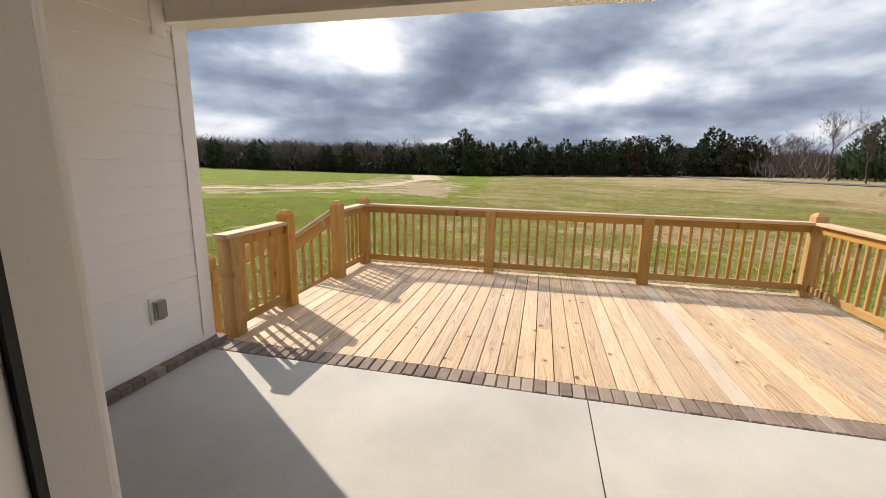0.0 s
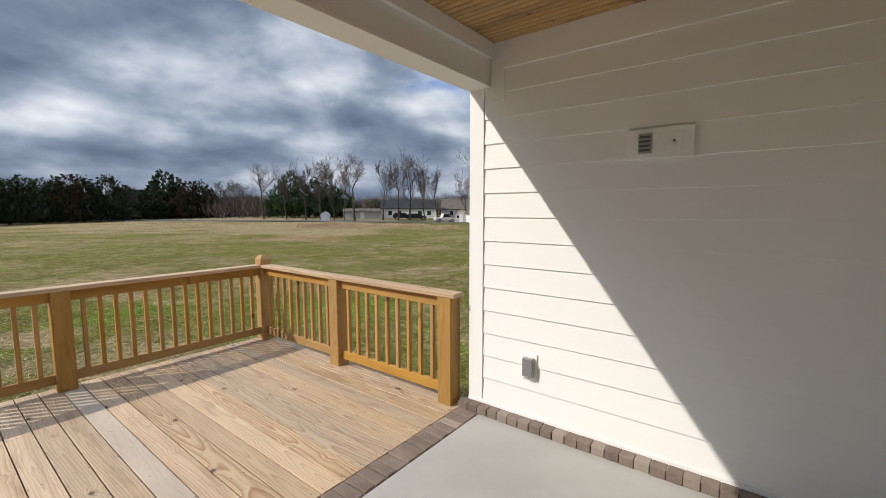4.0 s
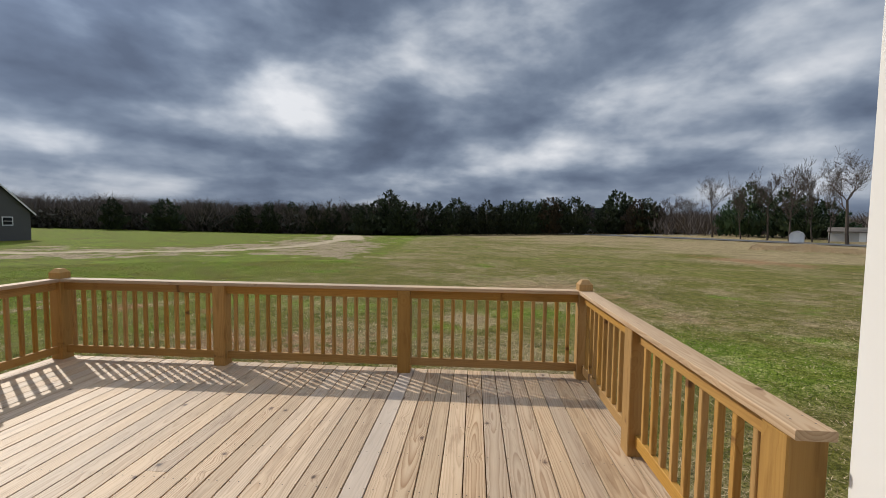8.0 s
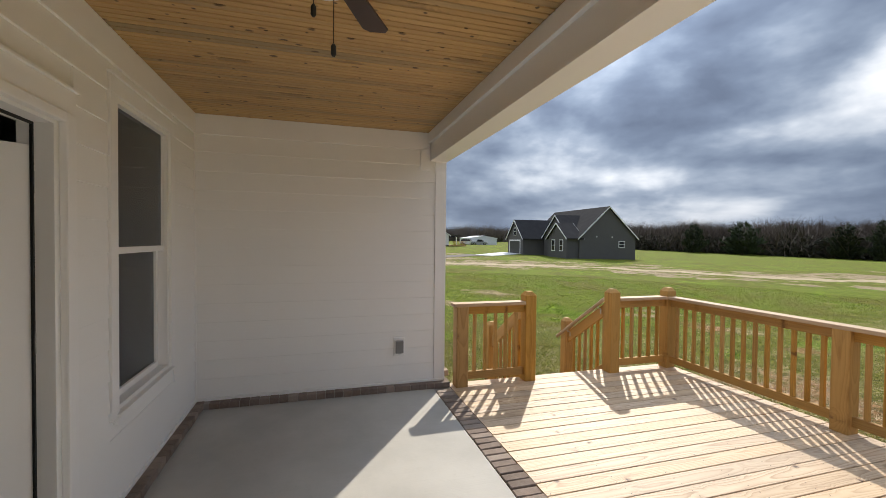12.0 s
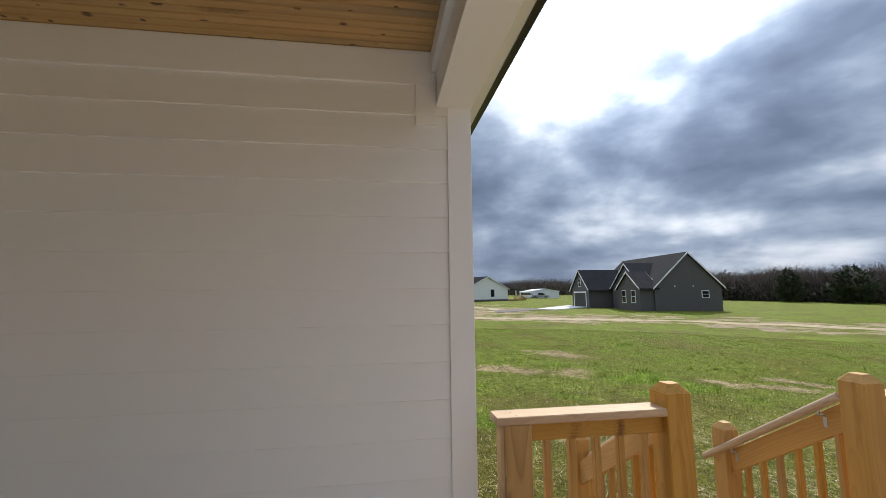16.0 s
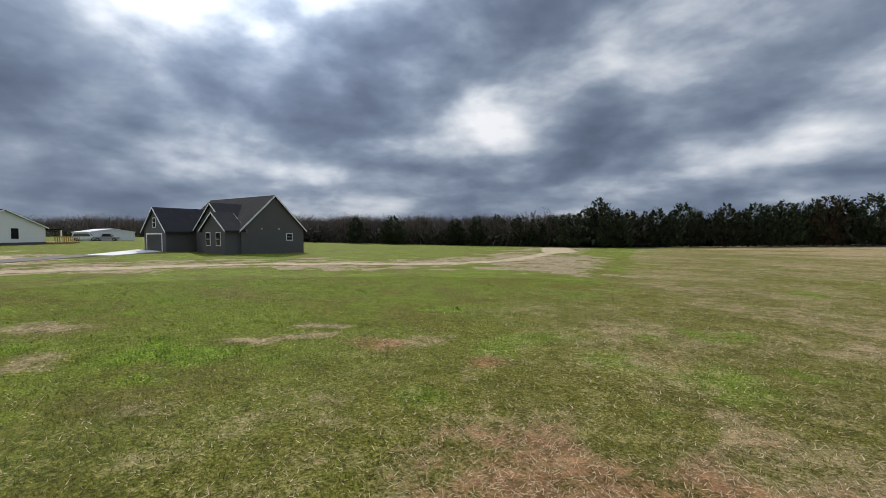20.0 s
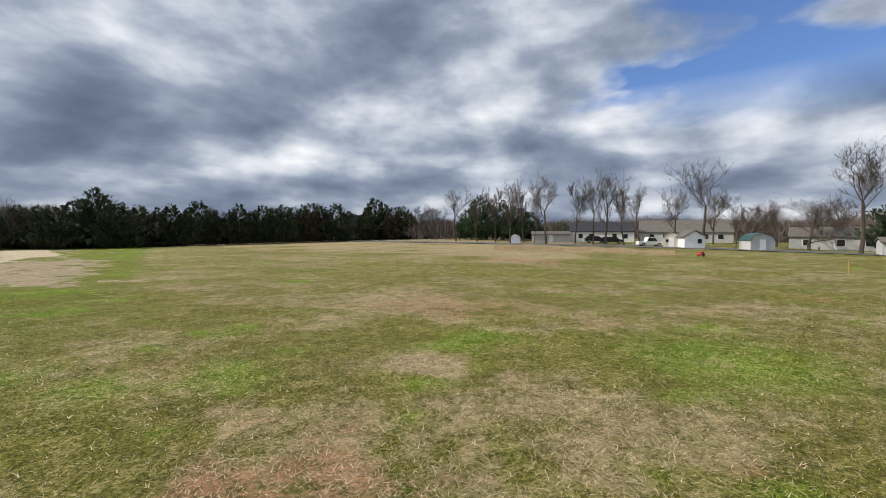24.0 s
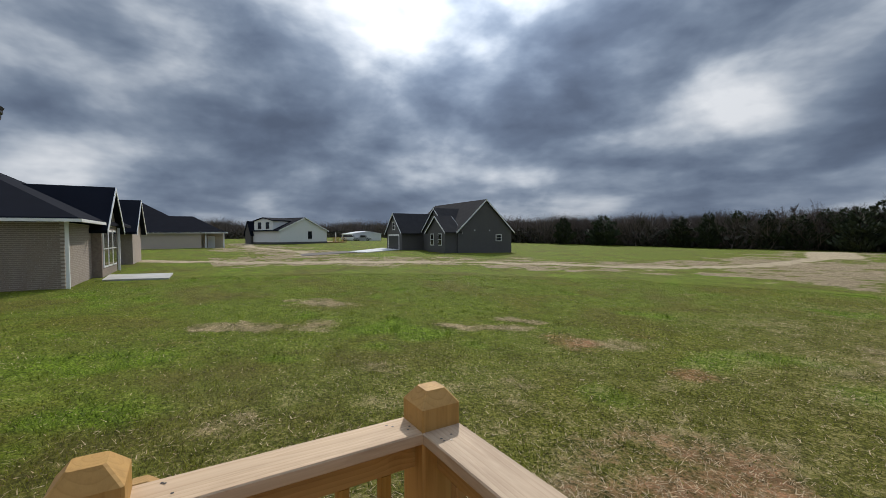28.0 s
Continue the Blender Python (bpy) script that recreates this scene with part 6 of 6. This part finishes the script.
# metal barn with parked vehicles
h3 = thing("metal_barn", "low white metal barn with shallow roof", "barn")
bx, by = polar(-71, 132)
gable_block(h3, bx - 5, bx + 5, by - 4, by + 5, -0.5, 2.35, 3.1, "x", METAL, METAL, None, 0.2)


def make_car(x, y, z, turn, mat, label, name, tall=1.0, bed=False):
    c = thing(name, label, "vehicle", "parked vehicles", (x, y, z))
    body = [(-2.4, 0.35), (2.4, 0.35), (2.42, 0.85), (1.3, 1.0), (0.75, 1.6 * tall), (-0.6 if bed else -1.9, 1.62 * tall), (-0.9 if bed else -2.35, 1.0), (-2.4, 1.0)]
    bm = prism(body, "y", -0.9, 0.9)
    bmesh.ops.bevel(bm, geom=list(bm.edges), offset=0.06, segments=2, affect="EDGES")
    part("body", bm, mat, c)
    win = [(1.15, 1.02), (0.70, 1.52 * tall), (-0.5 if bed else -1.8, 1.54 * tall), (-0.75 if bed else -2.1, 1.02)]
    part("side_windows", prism(win, "y", -0.91, 0.91), PANE, c)
    part("windscreen", prism([(1.32, 1.0), (0.80, 1.55 * tall), (0.84, 1.56 * tall), (1.36, 1.01)], "y", -0.75, 0.75), PANE, c)
    for px in (-1.5, 1.5):
        for py in (-0.86, 0.86):
            bm = bmesh.new()
            bmesh.ops.create_cone(bm, cap_ends=True, segments=18, radius1=0.36, radius2=0.36, depth=0.22, matrix=pose(px, py, 0.36, 90))
            wh = part("wheel", bm, DARK, c)
            bm = bmesh.new()
            bmesh.ops.create_cone(bm, cap_ends=True, segments=14, radius1=0.2, radius2=0.2, depth=0.235, matrix=pose(px, py, 0.36, 90))
            part("rim", bm, STEEL, wh)
    c.rotation_euler = (0, 0, radians(turn))
    return c


CARPAINT = make_plain("white car paint", (0.75, 0.75, 0.74), 0.25, strength=0.0)
DARKPAINT = make_plain("dark car paint", (0.02, 0.02, 0.024), 0.25, strength=0.0)
GREYPAINT = make_plain("silver car paint", (0.3, 0.31, 0.32), 0.3, strength=0.0)
for az, d, mat, label, name, tall, bed, turn in ((-72.3, 125, CARPAINT, "white van parked before the metal barn", "van", 1.1, False, 60), (-70.6, 124, GREYPAINT, "silver pickup parked before the metal barn", "pickup_truck", 1.05, True, 60),
                                                 (54.9, 93, CARPAINT, "white pickup truck parked beyond the road", "pickup_truck", 1.15, True, -35), (50.6, 104, DARKPAINT, "dark car parked under bare trees", "car", 0.95, False, -40), (48.6, 106, DARKPAINT, "dark car parked beside the white house", "car", 1.0, False, -40)):
    x, y = polar(az, d)
    make_car(x, y, float(ground_z(x, y)) - 0.02, turn, mat, label, name, tall, bed)
# tan brick house with hip roof
h4 = thing("brick_house", "tan brick house with dark hip roof and porch", "house")
part("wall", box(-90, -74.0, -16.0, 3.0, -0.9, 2.25), TANBRICK, h4)
part("wall", box(-90, -76.0, 3.0, 6.2, -0.9, 2.25), TANBRICK, h4)
hip_roof(h4, -90, -74.0, -19.0, 2.6, 2.4, 7.4, ROOFBLUE)
hip_roof(h4, -82, -74.0, -9.0, 5.9, 2.4, 5.0, ROOFBLUE)
for y in (3.6, 6.1):
    part("porch_post", box(-74.25, -74.05, y - 0.1, y + 0.1, -0.6, 2.25), WHITE, h4)
part("fascia", box(-73.55, -73.5, -16.4, 6.7, 2.2, 2.42), WHITE, h4)
part("porch_door", box(-76.0, -75.94, 3.9, 4.9, -0.4, 1.8), WHITE, h4)
part("porch_floor", box(-76.0, -74.0, 3.0, 6.2, -0.8, -0.4), METAL, h4)
part("foundation_vent", box(-74.0, -73.96, 1.2, 1.7, -0.6, -0.3), DARK, h4)
swing(h4, FAR_TURN)
# near brick house next door
h5 = thing("neighbour_house", "brick neighbour house with dark roof, gables and tall windows", "house")
NB = make_brick("pale brown brick", ((0.24, 0.185, 0.15), (0.32, 0.26, 0.215), (0.46, 0.41, 0.365)))
part("wall", box(-22.7, -18.5, -12.0, -1.62, -0.9, 2.02), NB, h5)
hip_roof(h5, -30.0, -18.5, -12.0, -1.62, 2.2, 5.6, ROOFBLUE)
gable_block(h5, -26.4, -22.6, -10.0, -1.25, -0.9, 2.02, 3.95, "y", NB, ROOFBLUE, WHITE)
part("wall", box(-31.5, -26.4, -10.0, -4.5, -0.9, 2.02), NB, h5)
gable_block(h5, -35.8, -31.6, -10.0, -1.2, -0.9, 2.02, 4.05, "y", NB, ROOFBLUE, WHITE)
part("gutter", box(-22.2, -18.0, -1.12, -1.0, 2.02, 2.14), WHITE, h5)
part("gutter", box(-18.0, -17.88, -12.5, -1.0, 2.02, 2.14), WHITE, h5)
for x, y in ((-18.42, -1.52), (-26.5, -1.18)):
    part("downspout", box(x - 0.05, x + 0.05, y - 0.05, y + 0.05, -0.7, 2.1), WHITE, h5)
for i in range(3):
    far_window(h5, -25.5 + 1.1 * i, -1.25, 0.0, 0.75, 1.7, "y")
far_window(h5, -24.4, -1.25, 2.1, 0.7, 1.0, "y")
bm = bmesh.new()
rng = random.Random(6)
for row in range(36):     # courses on the two near faces
    z = -0.72 + row * 0.0755
    x = -18.5 - (0.11 if row % 2 else 0.0)
    while x > -22.5:
        box(x - 0.21, x, -1.625, -1.608 + rng.uniform(0, 0.004), z, z + 0.062, bm)
        x -= 0.222
me = bpy.data.meshes.new("brick_courses")
bm.to_mesh(me)
bm.free()
me.materials.append(NB)
tagged(part("brick_courses", me, parent=h5), kind="stuff")
bm = bmesh.new()
for row in range(36):
    z = -0.72 + row * 0.0755
    y = -1.62 - (0.11 if row % 2 else 0.0)
    while y > -7.5:
        box(-18.505, -18.488 + rng.uniform(0, 0.004), y - 0.21, y, z, z + 0.062, bm)
        y -= 0.222
tagged(part("brick_courses", bm, NB, h5), kind="stuff")
tagged(part("pavement", mesh_of("pavement", *ground_sheet(((-28.6, -1.3), (-28.4, 1.7), (-25.3, 1.6), (-25.5, -1.2)), 0.07), CONCRETE)), "pale concrete pad behind the neighbour house", "slab", kind="structure")
part("step", box(-28.5, -27.0, -4.4, -3.4, -0.8, -0.35), NB, h5)

swing(h5, 1.5 * FAR_TURN)
h5.matrix_world = Matrix.Translation((0.85, 3.0, -0.8)) @ Matrix.Diagonal((1.2, 1.2, 1.08, 1)) @ Matrix.Translation((-0.85, -3.0, 0.8)) @ h5.matrix_world

# buildings beyond the road
def shed(name, label, az, d, w, depth, he, hr, wall, roof, turn, axis="y", gambrel=False):
    x, y = polar(az, d)
    z = float(ground_z(x, y)) - 0.1
    s = thing(name, label, "shed" if "shed" in name else "house", at=(x, y, z))
    if gambrel:
        poly = [(-w / 2, 0), (w / 2, 0), (w / 2, he), (w * 0.36, he + (hr - he) * 0.65), (0, hr), (-w * 0.36, he + (hr - he) * 0.65), (-w / 2, he)]
        part("wall", prism(poly, "y", -depth / 2, depth / 2), wall, s)
        top = [(w / 2 + 0.12, he - 0.1), (w * 0.37, he + (hr - he) * 0.68), (0, hr + 0.06), (-w * 0.37, he + (hr - he) * 0.68), (-w / 2 - 0.12, he - 0.1)]
        part("roof", prism(top + [(p[0] * 1.01, p[1] + 0.07) for p in top[::-1]], "y", -depth / 2 - 0.15, depth / 2 + 0.15), roof, s)
    else:
        gable_block(s, -w / 2, w / 2, -depth / 2, depth / 2, 0, he, hr, axis, wall, roof, None, 0.3)
    s.rotation_euler = (0, 0, radians(turn))
    part("door", box(-0.45, 0.45, -depth / 2 - 0.05, -depth / 2, 0.05, 1.95), WHITE, s)
    return s


def shed_window(s, u, z, w, h, depth):
    win = part("window", box(u - w / 2 - 0.08, u + w / 2 + 0.08, -depth / 2 - 0.05, -depth / 2, z - 0.08, z + h + 0.08), WHITE, s)
    part("pane", box(u - w / 2, u + w / 2, -depth / 2 - 0.065, -depth / 2 - 0.05, z, z + h), PANE, win)


shed("garden_shed", "small white rounded shed beyond the road", 38.4, 100, 2.1, 2.5, 1.35, 2.2, METAL, METAL, -38, gambrel=True)
a = shed("long_house", "low grey shed row with pale fence", 43.0, 112, 9.5, 5.0, 1.9, 2.6, GREYVINYL, OLDROOF, -43, axis="x")
a = shed("white_bungalow", "white bungalow with dark roof behind bare trees", 49.3, 116, 15.0, 8.0, 2.7, 4.9, WHITE, DARKROOF, -49, axis="x")
for u in (-5.0, -2.5, 3.0, 5.5):
    shed_window(a, u, 0.9, 1.0, 1.1, 8.0)
a = shed("tan_shed", "tan garden shed with barn roof", 57.2, 92, 2.7, 3.6, 1.9, 3.0, TANWALL, OLDROOF, -57, gambrel=True)
shed_window(a, -0.7, 1.0, 0.5, 0.6, 3.6)
a = shed("white_shed", "white shed with brown gable roof and window", 59.1, 90, 3.4, 5.0, 2.2, 3.3, WHITE, OLDROOF, -40)
shed_window(a, 0.8, 1.0, 0.7, 0.8, 5.0)
a = shed("brown_roof_house", "low house with wide weathered brown roof", 58.5, 122, 20.0, 9.0, 2.6, 5.4, GREYVINYL, OLDROOF, -58, axis="x")
for u in (-7.0, -4.0, 4.5, 7.5):
    shed_window(a, u, 0.9, 1.1, 1.1, 9.0)
shed("grey_shed", "grey garden shed with green metal roof", 65.5, 88, 3.6, 3.6, 1.8, 2.9, GREYVINYL, GREENROOF, -40, gambrel=True)
a = shed("grey_house_far", "low pale grey house with brown roof", 71.9, 104, 13.0, 8.0, 2.4, 4.0, GREYVINYL, OLDROOF, -72, axis="x")
for u in (-4.0, 0.5, 4.0):
    shed_window(a, u, 0.8, 1.0, 1.1, 8.0)
shed("trailer_house", "pale grey mobile home beside the road", 77.8, 86, 9.0, 3.6, 2.0, 2.6, GREYVINYL, OLDROOF, -66, axis="x")
a = shed("far_house", "white house with dark roof behind cedars", 16.3, 158, 9.0, 9.0, 4.6, 9.0, WHITE, ROOFBLUE, -16, axis="x")
shed("far_shed", "white shed half hidden by cedars", 13.5, 150, 3.4, 3.0, 2.6, 3.4, WHITE, ROOFBLUE, -13)
# road beyond the field, fence, stake, blue cabin, red tiller
ROADLINE = [(34, 152), (46, 120), (58, 90), (69, 64), (79, 43), (83, 28), (85, 0), (87, -80)]
verts, faces = [], []
for i, (a, b) in enumerate(zip(ROADLINE, ROADLINE[1:])):
    for t in np.linspace(0, 1, 9)[:-1]:
        p = Vector(a).lerp(Vector(b), t)
        d = (Vector(b) - Vector(a)).normalized()
        for s in (-3, 3):
            x, y = p.x + d.y * s, p.y - d.x * s
            verts.append((x, y, float(ground_z(x, y)) + 0.10))
faces = [(2 * i, 2 * i + 1, 2 * i + 3, 2 * i + 2) for i in range(len(verts) // 2 - 1)]
tagged(new("road", mesh_of("road", verts, faces, make_plain("worn asphalt", (0.12, 0.12, 0.118), 0.9, bump_scale=20.0))), "narrow grey asphalt road beyond the field", "road", kind="structure")
x, y = polar(27.0, 150)
toilet = thing("portable_toilet", "blue portable toilet cabin at the field's edge", "portable toilet", at=(x, y, float(ground_z(x, y))))
BLUE = make_plain("blue plastic", (0.02, 0.14, 0.36), 0.5)
part("cabin", box(-0.75, 0.75, -0.75, 0.75, 0.1, 2.2, bevel=0.06), BLUE, toilet)
part("roof", box(-0.8, 0.8, -0.8, 0.8, 2.2, 2.42, bevel=0.1), METAL, toilet)
part("door", box(-0.5, 0.5, -0.79, -0.75, 0.2, 2.05), BLUE, toilet)
part("skid", box(-0.8, 0.8, -0.8, 0.8, 0.0, 0.1), DARK, toilet)
x, y = polar(29.0, 150)
pile = thing("lumber_pile", "stack of pale lumber beside the bare tree", "lumber", at=(x, y, float(ground_z(x, y))))
for i in range(4):
    part("board_stack", box(-2, 2, -0.7, 0.7, 0.1 + i * 0.36, 0.38 + i * 0.36), METAL, pile)
rng = random.Random(31)
for k in range(9):
    x, y = polar(16.5 + 1.5 * k + rng.uniform(-0.5, 0.5), 133 + rng.uniform(-1, 1))
    scrap = thing("scrap_board", "pale scrap board lying at the wood's edge", "board", "scrap boards at the wood's edge", (x, y, float(ground_z(x, y)) + 0.02))
    part("board", box(-0.9, 0.9, -0.14, 0.14, 0.0, 0.12, bevel=0.01), METAL, scrap)
    scrap.rotation_euler = (0, 0, rng.uniform(-0.6, 0.2))
x, y = polar(60.3, 63)
till = thing("red_tiller", "red garden tiller standing in the field", "tiller", at=(x, y, float(ground_z(x, y))))
RED = make_plain("red paint", (0.42, 0.03, 0.02), 0.5)
part("engine", box(-0.3, 0.3, -0.22, 0.22, 0.25, 0.62, bevel=0.04), RED, till)
part("hood", box(-0.55, -0.3, -0.25, 0.25, 0.12, 0.42, bevel=0.05), RED, till)
for s in (-0.3, 0.3):
    bm = bmesh.new()
    bmesh.ops.create_cone(bm, cap_ends=True, segments=16, radius1=0.2, radius2=0.2, depth=0.1, matrix=pose(0.05, s, 0.2, 90))
    part("wheel", bm, DARK, till)
board("handlebar", (x + 0.2, y, till.location.z + 0.5), (x + 0.95, y + 0.1, till.location.z + 0.85), 0.05, 0.05, RED, till)
x, y = polar(72.8, 43)
stake = thing("survey_stake", "short wooden stake in the lawn", "stake", at=(x, y, float(ground_z(x, y))))
part("stake", box(-0.05, 0.05, -0.03, 0.03, -0.1, 0.95), RAILWOOD, stake)
